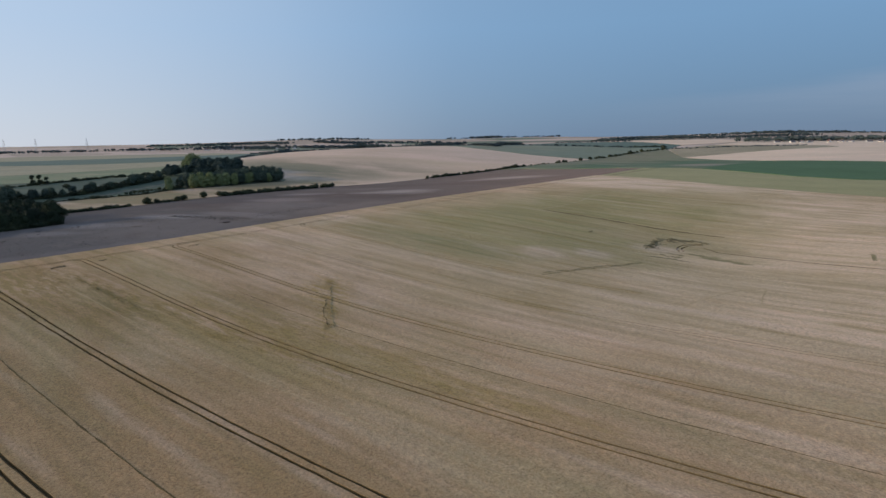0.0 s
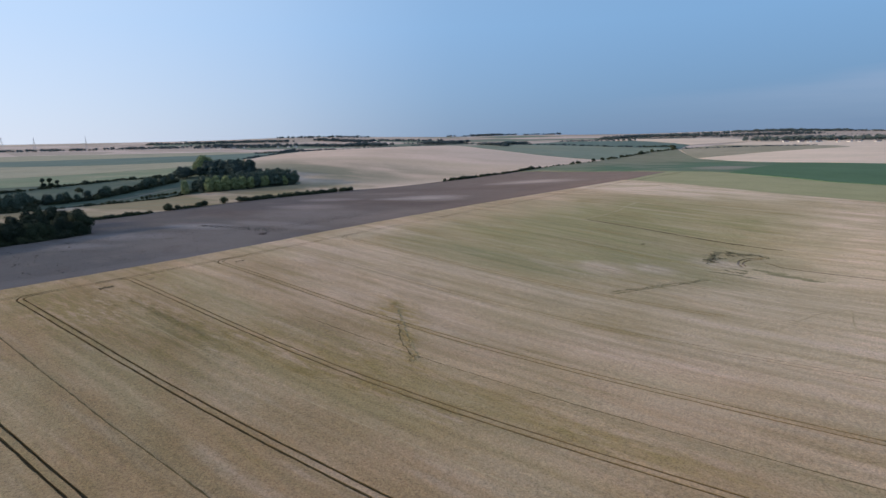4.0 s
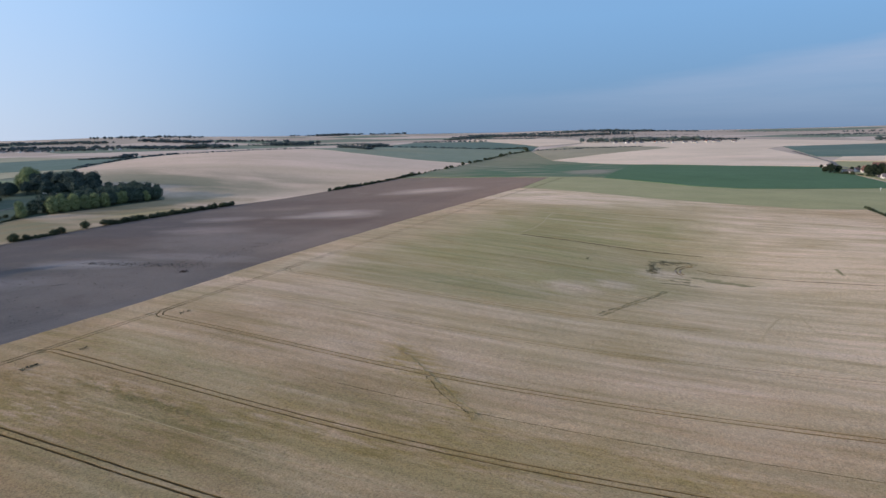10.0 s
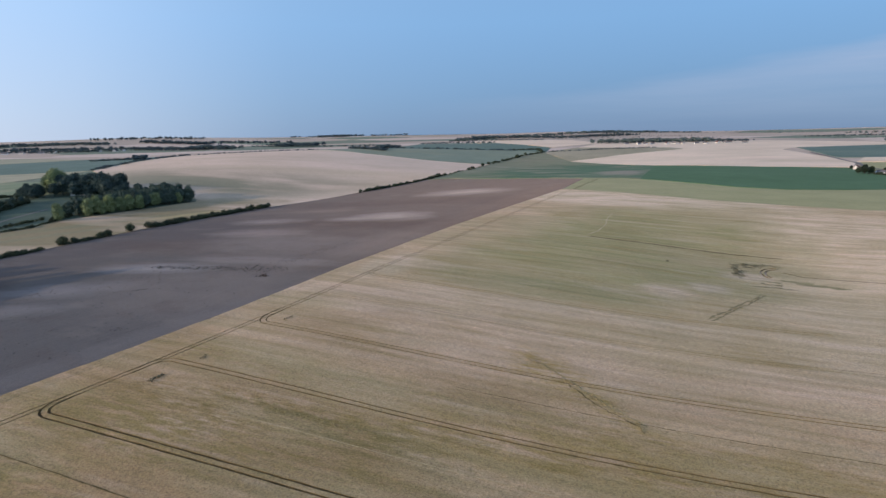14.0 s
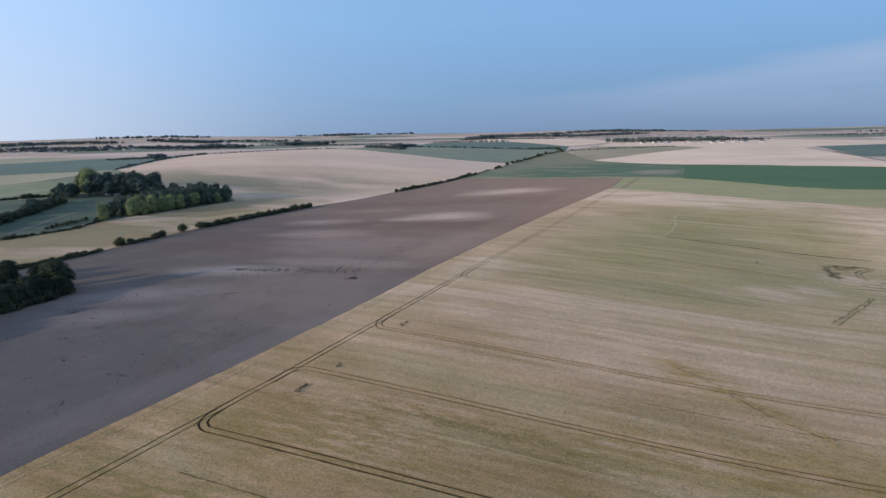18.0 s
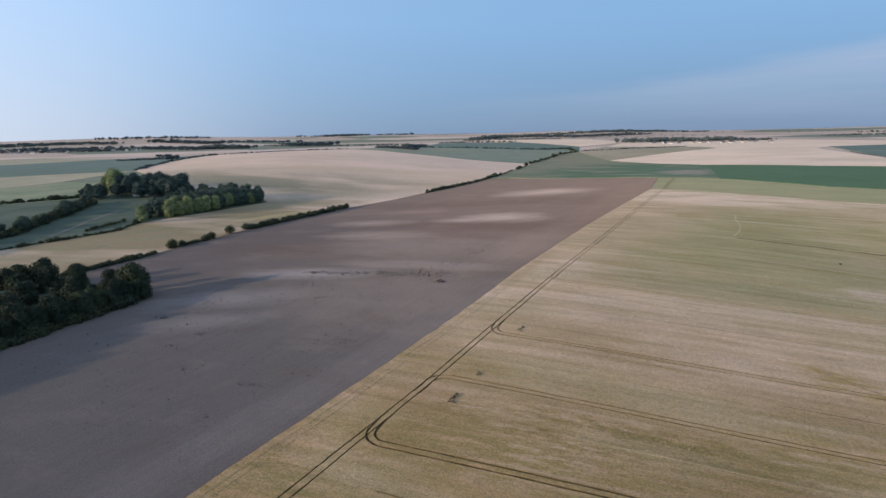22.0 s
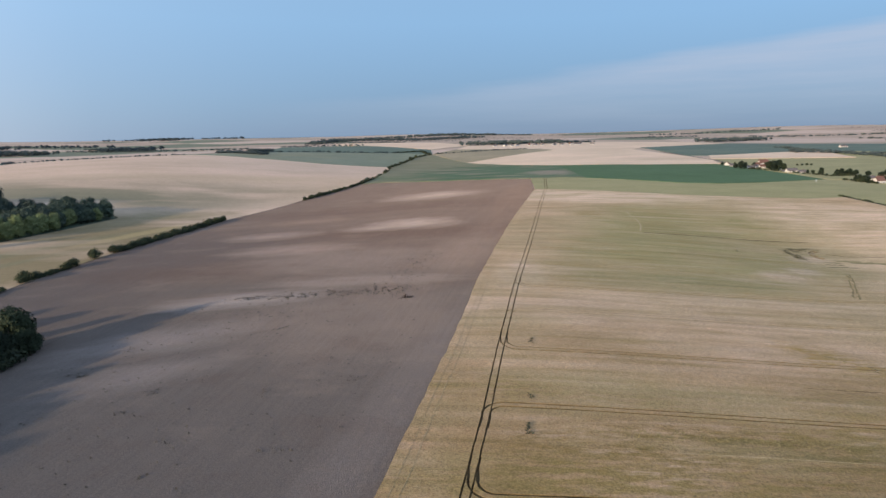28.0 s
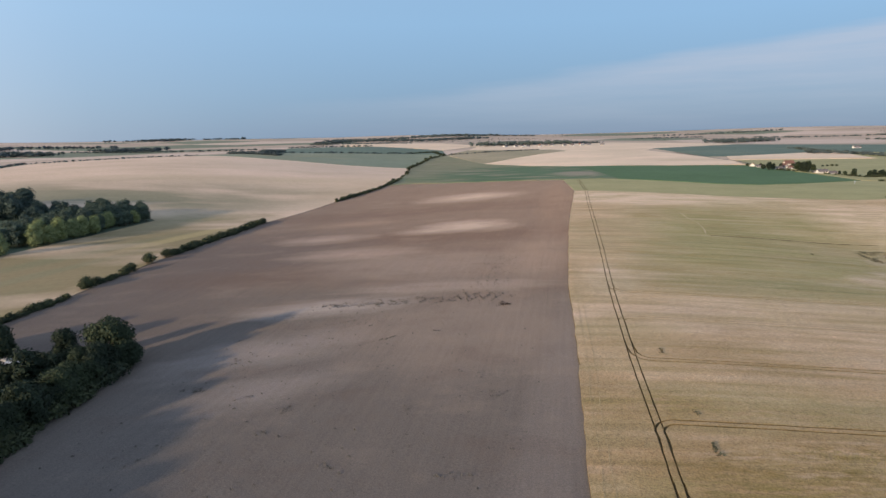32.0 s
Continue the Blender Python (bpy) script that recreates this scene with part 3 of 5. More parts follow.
def ribbon(name, line, width, up, mat, parent, ragged=0.15, seed=0, step=2.0, wander=0.12):
    """A low strip along a line of places on the land, with ragged sides and a domed section."""
    rng = random.Random(seed)
    pts = []
    for (ax, ay), (bx, by) in zip(line, line[1:]):
        k = max(1, int(math.hypot(bx - ax, by - ay) / step))
        pts += [(ax + (bx - ax) * i / k, ay + (by - ay) * i / k) for i in range(k)]
    pts.append(line[-1])
    verts, faces, drift = [], [], 0.0
    for i, (x, y) in enumerate(pts):
        (px, py), (qx, qy) = pts[max(0, i - 1)], pts[min(len(pts) - 1, i + 1)]
        d = math.hypot(qx - px, qy - py) or 1.0
        sx, sy = (qy - py) / d, -(qx - px) / d
        drift = drift * 0.8 + rng.uniform(-wander, wander)
        for s in (-0.5, 0.0, 0.5):
            w = s * width * (1 + rng.uniform(-ragged, ragged) * 2) + drift
            cx, cy = x + sx * w, y + sy * w
            verts.append((cx, cy, float(land(cx, cy)) + up + (0.02 if s == 0 else -0.03)))
    for i in range(len(pts) - 1):
        for s in (0, 1):
            faces.append((3 * i + s, 3 * i + s + 1, 3 * i + s + 4, 3 * i + s + 3))
    return link(name, verts, faces, mat, parent)


def shifted(line, off):
    """The line moved sideways, to its right, by off."""
    out = []
    for i, (x, y) in enumerate(line):
        (px, py), (qx, qy) = line[max(0, i - 1)], line[min(len(line) - 1, i + 1)]
        d = math.hypot(qx - px, qy - py) or 1.0
        out.append((x + off * (qy - py) / d, y - off * (qx - px) / d))
    return out


SLOTS = []   # outlines of the wheel ruts, which are gaps in the standing crop


def rut(line, width, parent, seed, step=2.2):
    """One wheel rut: a gap through the crop, with a strip of trodden soil and straw at its foot."""
    rng = random.Random(seed)
    pts = []
    for (ax, ay), (bx, by) in zip(line, line[1:]):
        k = max(1, int(math.hypot(bx - ax, by - ay) / step))
        pts += [(ax + (bx - ax) * i / k, ay + (by - ay) * i / k) for i in range(k)]
    pts.append(line[-1])
    left, right, drift = [], [], 0.0
    for i, (x, y) in enumerate(pts):
        (px, py), (qx, qy) = pts[max(0, i - 1)], pts[min(len(pts) - 1, i + 1)]
        d = math.hypot(qx - px, qy - py) or 1.0
        sx, sy = (qy - py) / d, -(qx - px) / d
        drift = drift * 0.8 + rng.uniform(-0.05, 0.05)
        a, b = drift - width * rng.uniform(0.38, 0.62), drift + width * rng.uniform(0.38, 0.62)
        left.append((x + sx * a, y + sy * a))
        right.append((x + sx * b, y + sy * b))
    SLOTS.append(left + right[::-1])
    verts, faces = [], []
    for (ax, ay), (bx, by) in zip(left, right):
        for f in (-0.3, 0.5, 1.3):
            x, y = ax + (bx - ax) * f, ay + (by - ay) * f
            verts.append((x, y, float(land(x, y)) + (0.1 if f == 0.5 else 0.16)))
    for i in range(len(left) - 1):
        for k in (0, 1):
            faces.append((3 * i + k, 3 * i + k + 1, 3 * i + k + 4, 3 * i + k + 3))
    return link("rut", verts, faces, RUT, parent)


def tramline(line, width, label, seed, gauge=1.85):
    run = tagged(new("tramline"), label, "tramline", kind="structure")
    for k, off in enumerate((-gauge / 2, gauge / 2)):
        rut(shifted(line, off), width, run, seed + k)
    return run


HEADLAND = [(10, -60), (8.8, 10), (7.2, 43), (5.8, 67), (4.1, 99), (1.3, 138), (-2.2, 201), (-4.2, 265), (-7.2, 340), (-10, 400), (-12.5, 482)]


def headland_x(y):
    return float(np.interp(y, [p[1] for p in HEADLAND], [p[0] for p in HEADLAND]))


def crossing(line, x):
    """How far up the field a line (height at x = 0, slope, bow) lies at x."""
    return line[0] + line[1] * x + line[2] * x * x


def bowed(line, north, reach, bend=4.8):
    """A tramline that leaves the headland track in a curve and crosses the field."""
    s = 1 if north else -1
    x0 = headland_x(line[0])
    y0 = crossing(line, x0 + bend)
    out = [(headland_x(y0 + s * 2.4 * bend) + 0.1, y0 + s * 2.4 * bend), (headland_x(y0 + s * 1.6 * bend) + 0.15, y0 + s * 1.6 * bend)]
    for i in range(9):
        a = i / 8 * math.pi / 2
        out.append((x0 + 0.2 + bend * (1 - math.cos(a)), y0 + s * bend * (1 - math.sin(a))))
    x = out[-1][0]
    while x < reach:
        x += 6
        out.append((x, crossing(line, x)))
    return out


tramline(HEADLAND[:7], 0.36, "dark double wheel track along the wheat headland", 11)
tramline([(-2.2, 201.2)] + HEADLAND[7:], 0.27, "narrow double wheel track along the wheat headland", 14)
for k, (line, north, wide, reach) in enumerate([((8, 0.19, 0.0003), True, 0.34, 330), ((38, 0.19, 0.00028), False, 0.40, 320), ((68.6, 0.1905, 0.00023), True, 0.40, 310), ((102.8, 0.156, 0.00039), False, 0.34, 300), ((136.2, 0.176, 0.00031), True, 0.30, 290),
                                                ((169.5, 0.17, 0.00035), False, 0.16, 285), ((197.4, 0.17, 0.00045), True, 0.22, 160), ((231, 0.16, 0.0004), False, 0.12, 150), ((262, 0.16, 0.0004), True, 0.14, 140)]):
    tramline(bowed(line, north, reach), wide * 1.45, "double wheel track crossing the ripe wheat", 20 + 5 * k)
strip_track = tagged(new("tramline"), "dark wheel track through the green strip", "tramline", kind="structure")
for k, off in enumerate((-1.0, 1.0)):
    ribbon("rut", shifted([(-12.5, 484), (-15, 510), (-18, 545), (-21, 577)], off), 0.6, 0.46, SEAM, strip_track, 0.3, 90 + k)

turning = tagged(new("tramline"), "curved double wheel track in flattened crop", "tramline", kind="structure")
for k, r in enumerate((8.2, 6.3)):
    rut([(147.5 + r * math.cos(a), 312 + (r + 1.5) * math.sin(a)) for a in np.linspace(1.9, 4.2, 14)], 0.75, turning, 200 + k, 1.2)


def wound(ring):
    """The ring's places, anticlockwise."""
    turn = sum(a[0] * b[1] - b[0] * a[1] for a, b in zip(ring, ring[1:] + ring[:1]))
    return ring if turn > 0 else ring[::-1]


def cut_field(name, outline, up, gaps, mat, label, category, step=8.0, seed=1):
    """A sheet of standing crop that follows the land, with narrow gaps cut through it down to the soil."""
    ring = wound(wavy(outline, 5.0, 0.28, seed))
    places, rings = list(ring), [list(range(len(ring)))]
    for gap in map(wound, gaps):
        rings.append(list(range(len(places), len(places) + len(gap))))
        places += gap
    rng = random.Random(seed)
    x0, x1 = min(p[0] for p in outline), max(p[0] for p in outline)
    y0, y1 = min(p[1] for p in outline), max(p[1] for p in outline)
    for i in range(int((x1 - x0) / step)):
        for j in range(int((y1 - y0) / step)):
            places.append((x0 + (i + rng.uniform(0.2, 0.8)) * step, y0 + (j + rng.uniform(0.2, 0.8)) * step))
    flat, _, tris, _, _, source = geometry.delaunay_2d_cdt([Vector(p) for p in places], [], rings, 1, 1e-4)
    xs_, ys_ = np.array([v.x for v in flat]), np.array([v.y for v in flat])
    zs_ = land(xs_, ys_)
    verts = [(x, y, z + up) for x, y, z in zip(xs_, ys_, zs_)]
    faces, rims = [], {}
    for tri, of in zip(tris, source):
        if 0 not in of or any(k > 0 for k in of):
            continue
        (ax, ay), (bx, by), (cx, cy) = (flat[k] for k in tri[:3])
        tri = tuple(tri) if (bx - ax) * (cy - ay) - (by - ay) * (cx - ax) > 0 else tuple(tri)[::-1]
        faces.append(tri)
        for a, b in zip(tri, tri[1:] + tri[:1]):
            if (b, a) in rims:
                del rims[(b, a)]
            else:
                rims[(a, b)] = True
    top = len(faces)
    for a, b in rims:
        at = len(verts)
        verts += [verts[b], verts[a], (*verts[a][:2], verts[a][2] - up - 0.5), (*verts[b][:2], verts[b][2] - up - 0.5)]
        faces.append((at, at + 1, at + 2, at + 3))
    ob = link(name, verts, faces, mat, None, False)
    ob.data.materials.append(SHADED_STALKS)
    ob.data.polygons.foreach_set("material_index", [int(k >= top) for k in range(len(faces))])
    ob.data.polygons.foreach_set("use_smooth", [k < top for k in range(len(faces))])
    return tagged(ob, label, category, kind="structure")


cut_field("wheat_field", EDGE + FAR_EDGE + [(250, 418), (300, 250), (380, -300)], CROP, SLOTS, WHEAT, "ripe standing wheat with green patches and tramlines", "wheat field")
FAINT = plain_material("bent crop", (0.40, 0.305, 0.165), 0.95, 0.35, 0.5)
for k, (line, start, reach, wide, mat) in enumerate([((22, 0.19, 0.0003), 60, 300, 0.24, FAINT), ((54.5, 0.185, 0.00015), 20, 300, 0.3, SEAM), ((86, 0.17, 0.0003), 44, 300, 0.2, FAINT), ((120.3, 0.188, 0.0002), 80, 300, 0.24, SEAM),
                                                    ((153, 0.17, 0.0003), 60, 160, 0.24, FAINT), ((184, 0.17, 0.0004), 60, 150, 0.24, FAINT)]):
    ob = ribbon("crop_seam", [(x, crossing(line, x)) for x in range(start, reach, 8)], wide, CROP + 0.06, mat, None, 0.35, 120 + k, 2.0, 0.04)
    tagged(ob, "narrow dark seam between drill passes in wheat", "crop seam", kind="structure")
for k, off in enumerate((2.3, 4.2)):
    ob = ribbon("crop_seam", [(x + off, y) for x, y in EDGE[1:7]], 0.08, CROP + 0.06, FAINT, None, 0.5, 140 + k)
    tagged(ob, "faint wheel mark beside the headland track", "crop seam", kind="structure")


def patch(name, cx, cy, rx, ry, turn, mat, label, category, up=CROP + 0.05, seed=0, rough=0.45):
    """A flat, ragged-edged area of damaged or different crop."""
    rng = random.Random(seed)
    verts, faces = [(0, 0)], []
    n = 40
    phase = [rng.uniform(0, 6.28) for _ in range(5)]
    for ring in (0.5, 1.0):
        for i in range(n):
            a = 2 * math.pi * i / n
            w = ring * (1 + rough * sum(math.sin((k + 2) * a + phase[k]) / (k + 2) for k in range(5)) + (rng.uniform(-0.12, 0.12) if ring == 1 else 0))
            verts.append((rx * w * math.cos(a), ry * w * math.sin(a)))
    c, s = math.cos(radians(turn)), math.sin(radians(turn))
    verts = [(cx + x * c - y * s, cy + x * s + y * c) for x, y in verts]
    verts = [(x, y, float(land(x, y)) + up) for x, y in verts]
    for i in range(n):
        j = (i + 1) % n
        faces += [(0, 1 + i, 1 + j), (1 + i, 1 + n + i, 1 + n + j, 1 + j)]
    return tagged(link(name, verts, faces, mat), label, category, kind="structure")


PALE_LODGED = plain_material("pale lodged straw", (0.46, 0.365, 0.22), 0.95, 0.3, 0.8)
GREEN_LODGED = plain_material("green lodged crop", (0.20, 0.165, 0.082), 0.95, 0.45, 0.7)
for k, (x, y, a, b, turn) in enumerate([(129, 310, 1.2, 4.5, 5), (131, 318, 3.0, 1.6, 25), (136, 320.5, 3.2, 1.3, 5), (130, 302, 1.4, 3.0, 20), (128, 316, 1.6, 2.2, 30), (134, 316, 2.2, 0.8, 15), (147, 294, 2.6, 0.8, 10), (132, 299, 1.8, 1.0, 40), (150, 290, 3, 0.9, 10), (142, 293, 2, 0.8, 0)]):
    patch("lodged_crop", x, y, a, b, turn, GREEN_LODGED, "dark trodden crop beside a turning loop", "flattened crop", CROP + 0.05, k, 0.7)
for k, (x, y, a, b) in enumerate([(158, 302.5, 6, 2.6), (166, 302.5, 6, 2.0), (152, 303, 4, 1.8), (145, 298, 3, 1.2)]):
    patch("lodged_crop", x, y, a, b, 10, FLAT_CROP, "dull flattened crop in a long patch", "flattened crop", CROP + 0.05, 10 + k, 0.6)
for k, (line, w, mat) in enumerate([([(148, 316), (155, 313.4), (167, 315), (181, 317), (194, 319), (215, 323), (245, 331)], 0.75, SEAM), ([(56, 318), (81, 323), (99, 327), (117, 331), (147, 338)], 1.3, SEAM), ([(138, 286), (143, 288), (149, 291)], 1.3, GREEN_LODGED), ([(0, 306), (28, 313), (55, 319)], 0.5, FAINT), ([(49, 384), (51, 368), (55, 350), (56, 335), (54, 321)], 0.5, PALE_LODGED), ([(180, 239), (183, 261), (189, 274), (195, 254)], 0.5, FAINT), ([(202, 342), (205, 333)], 1.4, FLAT_CROP), ([(195, 254), (220, 262), (250, 270)], 0.5, FAINT)]):
    tagged(ribbon("crop_streak", line, w, CROP + 0.07, mat, None, 0.3, 220 + k), "narrow streak of trodden crop", "crop streak", kind="structure")

spur = tagged(new("spray_track"), "straight olive track of trodden wheat", "wheel track", kind="structure")
for k, off in enumerate((-0.75, 0.75)):
    ribbon("rut", shifted([(129, 230), (143, 275)], off), 0.55, CROP + 0.06, GREEN_LODGED, spur, 0.7, 210 + k, 1.0, 0.25)
trail = tagged(new("trampled_trail"), "diagonal trail of trampled yellowish crop", "wheel track", kind="structure")
TRAIL = [(82, 168.8), (93, 163), (104.5, 156.8), (115, 151), (126.3, 145.4)]
ribbon("trodden_strip", shifted(TRAIL[2:], 1.0), 0.3, CROP + 0.06, SEAM, trail, 0.6, 261, 1.0, 0.3)
ribbon("trodden_strip", shifted(TRAIL[1:], -0.6), 0.25, CROP + 0.06, FLAT_CROP, trail, 0.6, 262, 1.0, 0.3)


# ---- leaves ----
def lumps(rng, n, rx, ry, z0, z1, r0, r1):
    """Places and sizes of the leaf masses of a crown."""
    out = []
    for _ in range(n):
        a, h = rng.uniform(0, 2 * math.pi), rng.uniform(0, 1)
        w = math.sqrt(max(0.05, 1 - (2 * h - 0.85) ** 2)) * rng.uniform(0.35, 0.95)
        out.append((rx * w * math.cos(a), ry * w * math.sin(a), z0 + (z1 - z0) * h, rng.uniform(r0, r1)))
    return out


def foliage(seed, blobs, count, size, core=2):
    """Small bent leaves on the outer faces of the masses, over a rough dark inside."""
    g = np.random.default_rng(seed)
    blobs = np.array(blobs)
    area = blobs[:, 3] ** 2
    pick = g.choice(len(blobs), int(count * 1.8), p=area / area.sum())
    d = g.normal(size=(len(pick), 3))
    d /= np.linalg.norm(d, axis=1)[:, None]
    r = blobs[pick, 3] * g.uniform(0.68, 1.22, len(pick))
    p = blobs[pick, :3] + d * r[:, None] * (1, 1, 0.85)
    inside = (np.linalg.norm(p[:, None] - blobs[None, :, :3], axis=2) < 0.66 * blobs[None, :, 3]).any(1)
    p, d = p[~inside][:count], d[~inside][:count]
    n = d + g.normal(size=d.shape) * 0.55 + (0, 0, 0.25)
    n /= np.linalg.norm(n, axis=1)[:, None]
    t = np.cross(n, g.normal(size=n.shape))
    t /= np.linalg.norm(t, axis=1)[:, None]
    b = np.cross(n, t)
    s = size * g.uniform(0.6, 1.4, len(p))[:, None]
    verts = np.stack([p - t * s, p - b * s * 0.6 + n * s * 0.2, p + t * s, p + b * s * 0.6 + n * s * 0.2], 1).reshape(-1, 3)
    faces = [(4 * i, 4 * i + 1, 4 * i + 2, 4 * i + 3) for i in range(len(p))]
    verts = verts.tolist()
    for x, y, z, rad in blobs:
        bm = bmesh.new()
        bmesh.ops.create_icosphere(bm, subdivisions=core, radius=rad * 0.74)
        for f in bm.faces:
            mid = f.calc_center_median()
            k = 0.82 + 0.4 * noise.noise((mid + Vector((x, y, z))) * (2.2 / rad)) + float(g.uniform(-0.06, 0.06))
            at = len(verts)
            for v in f.verts:
                c = mid + (v.co - mid) * 1.25
                verts.append((x + c.x * k, y + c.y * k, z + c.z * k * 0.85))
            faces.append((at, at + 1, at + 2))
        bm.free()
    return verts, faces


def limb(bm, a, b, ra, rb, sides=6):
    d = Vector(b) - Vector(a)
    m = Matrix.Translation((Vector(a) + Vector(b)) / 2) @ d.to_track_quat("Z", "Y").to_matrix().to_4x4()
    bmesh.ops.create_cone(bm, cap_ends=True, segments=sides, radius1=ra, radius2=rb, depth=d.length, matrix=m)


def tree(name, seed, height, spread, leaves, leaf_mat, label, category="tree", bare=0.16, slim=False, count=None, core=2):
    """A tree at the origin: tapered trunk, limbs, and a crown of many small leaves in uneven masses."""
    rng = random.Random(seed)
    root = tagged(new(name), label, category)
    blobs = lumps(rng, 22 if not slim else 12, spread * 0.36, spread * 0.33, height * (bare + 0.12), height * 0.86, height * (0.11 if not slim else 0.09), height * (0.22 if not slim else 0.14))
    blobs.append((0, 0, height * 0.82, height * 0.16))
    bm = bmesh.new()
    top = (rng.uniform(-0.3, 0.3), rng.uniform(-0.3, 0.3), height * 0.55)
    limb(bm, (0, 0, -0.8), (0, 0, 0.5), height * 0.04, height * 0.028, 8)
    limb(bm, (0, 0, 0.4), top, height * 0.028, height * 0.014, 8)
    for x, y, z, r in blobs[:9]:
        f = rng.uniform(0.35, 0.9)
        limb(bm, (top[0] * f, top[1] * f, max(0.5, top[2] * f)), (x, y, z), height * 0.012, height * 0.004, 5)
    part("trunk", bm, BARK, root)
    verts, faces = foliage(seed, blobs, count or leaves, height * (0.026 if core == 2 else 0.034), core)
    crown = link("crown", verts, faces, leaf_mat, root, smooth=False)
    return root


def bush(name, seed, height, spread, count, mat, label, category="bush"):
    rng = random.Random(seed)
    root = tagged(new(name), label, category)
    blobs = lumps(rng, 9, spread * 0.38, spread * 0.36, height * 0.3, height * 0.72, height * 0.24, height * 0.36)
    bm = bmesh.new()
    for x, y, z, r in blobs[:5]:
        limb(bm, (x * 0.2, y * 0.2, -0.5), (x, y, z), height * 0.025, height * 0.01, 5)
    part("stem", bm, BARK, root)
    verts, faces = foliage(seed, blobs, count, height * 0.05, 1)
    link("crown", verts, faces, mat, root, smooth=False)
    return root


class Stock:
    """Trees of one kind: the first is built, those after it are copies."""

    def __init__(self, makers):
        self.makers, self.made = makers, {}

    def put(self, which, x, y, size=1.0, turn=0.0, label="", group="", sink=0.0):
        m = pose(x, y, float(land(x, y)) - sink, 0, 0, turn) @ Matrix.Diagonal((size, size, size * random.uniform(0.92, 1.08), 1))
        if which in self.made:
            was = self.made[which]
            ob = copy_thing(was, m @ Matrix.Diagonal([1 / s for s in was.scale] + [1]))
        else:
            ob = self.made[which] = self.makers[which]()
            ob.matrix_basis = m
        return tagged(ob, label, "", group)


stock = Stock({
    "oak": lambda: tree("tree", 1, 10, 9, 3400, LEAF, "dark broadleaf tree with a dense round crown"),
    "great": lambda: tree("tree", 21, 10, 11.5, 5200, LEAF, "broad dark tree with a dense low crown", bare=0.0),
    "ash": lambda: tree("tree", 2, 10, 8, 3400, LEAF, "dark broadleaf tree with an uneven crown"),
    "lime": lambda: tree("tree", 3, 10, 7, 3000, LEAF, "tall dark broadleaf tree"),
    "elm": lambda: tree("tree", 12, 10, 8.5, 1500, LEAF_WOOD_HAZE, "dark tree of a small wood", core=1),
    "maple": lambda: tree("tree", 13, 10, 7.5, 1500, LEAF_WOOD_HAZE, "upright dark tree of a small wood", core=1),
    "poplar": lambda: tree("tree", 4, 10, 7, 2000, LEAF_LIGHT, "light green leafy tree at a wood edge", bare=0.05),
    "column": lambda: tree("tree", 5, 10, 3.5, 1500, LEAF, "slim upright poplar", slim=True),
    "bush": lambda: bush("bush", 8, 4, 5.5, 700, LEAF_HEDGE, "dark round bush in a field hedge"),
    "bush_b": lambda: bush("bush", 9, 4, 5, 700, LEAF_HEDGE, "dark uneven bush in a field hedge"),
})

GROVE = []
for k in range(4):
    rng = random.Random(60 + k)
    v, f = foliage(60 + k, lumps(rng, 18, 3.1, 3.0, 2.6, 8.4, 1.1, 2.2) + [(0, 0, 8.2, 1.6)], 1000, 0.36, 1)
    at = len(v)
    for z, r in ((-0.8, 0.42), (0.6, 0.3), (4.5, 0.18)):
        v += [(r * math.cos(i * math.pi / 3), r * math.sin(i * math.pi / 3), z) for i in range(6)]
    f += [(at + 6 * s + i, at + 6 * s + (i + 1) % 6, at + 6 * s + 6 + (i + 1) % 6, at + 6 * s + 6 + i) for s in (0, 1) for i in range(6)]
    GROVE.append((np.array(v), f))


def grove(name, spots, mat, label):
    """The trees inside a wood, where none stands apart, as one mesh."""
    verts, faces, at = [], [], 0
    for x, y, s in spots:
        v, f = random.choice(GROVE)
        t, h = random.uniform(0, 6.28), s * random.uniform(0.92, 1.08)
        c, q = s * math.cos(t), s * math.sin(t)
        verts.append(np.stack([x + v[:, 0] * c - v[:, 1] * q, y + v[:, 0] * q + v[:, 1] * c, float(land(x, y)) + 0.3 + h * v[:, 2]], 1))
        faces += [tuple(at + k for k in p) for p in f]
        at += len(v)
    return tagged(link(name, np.concatenate(verts).tolist(), faces, mat, None, False), label, "wood", kind="stuff")


# the copse of the farmstead beside the ploughed field
field("garden_ground", [(-122, -300), (-132, 61), (-143, 111), (-200, 109), (-222, 111), (-224, -200)], 0.3, PASTURE, "shaded rough grass under a farmstead copse", "grass", 25, 0.5, 17)
BIG = "broad dark tree at the corner of a copse"
for which, x, y, size in [("great", -146, 108, 1.55), ("ash", -141, 97, 1.1), ("oak", -151, 100, 1.0), ("lime", -162, 107, 1.15), ("ash", -184, 104, 1.3), ("oak", -206, 101, 1.45), ("ash", -214, 94, 1.2), ("oak", -199, 88, 1.2)]:
    stock.put(which, x, y, size, random.uniform(0, 360), BIG if x == -146 else "dark broadleaf tree in a farmstead copse", "copse trees")
for k in range(44):
    y = 106 - 3.2 * k + random.uniform(-1.5, 1.5)
    x = -139 + (106 - y) * 0.11 + random.uniform(-5, 2)
    stock.put(random.choice(["oak", "ash", "oak", "lime"]), x - 2, y, random.uniform(0.75, 1.15), random.uniform(0, 360), "dark tree in a dense field-edge row", "copse trees")
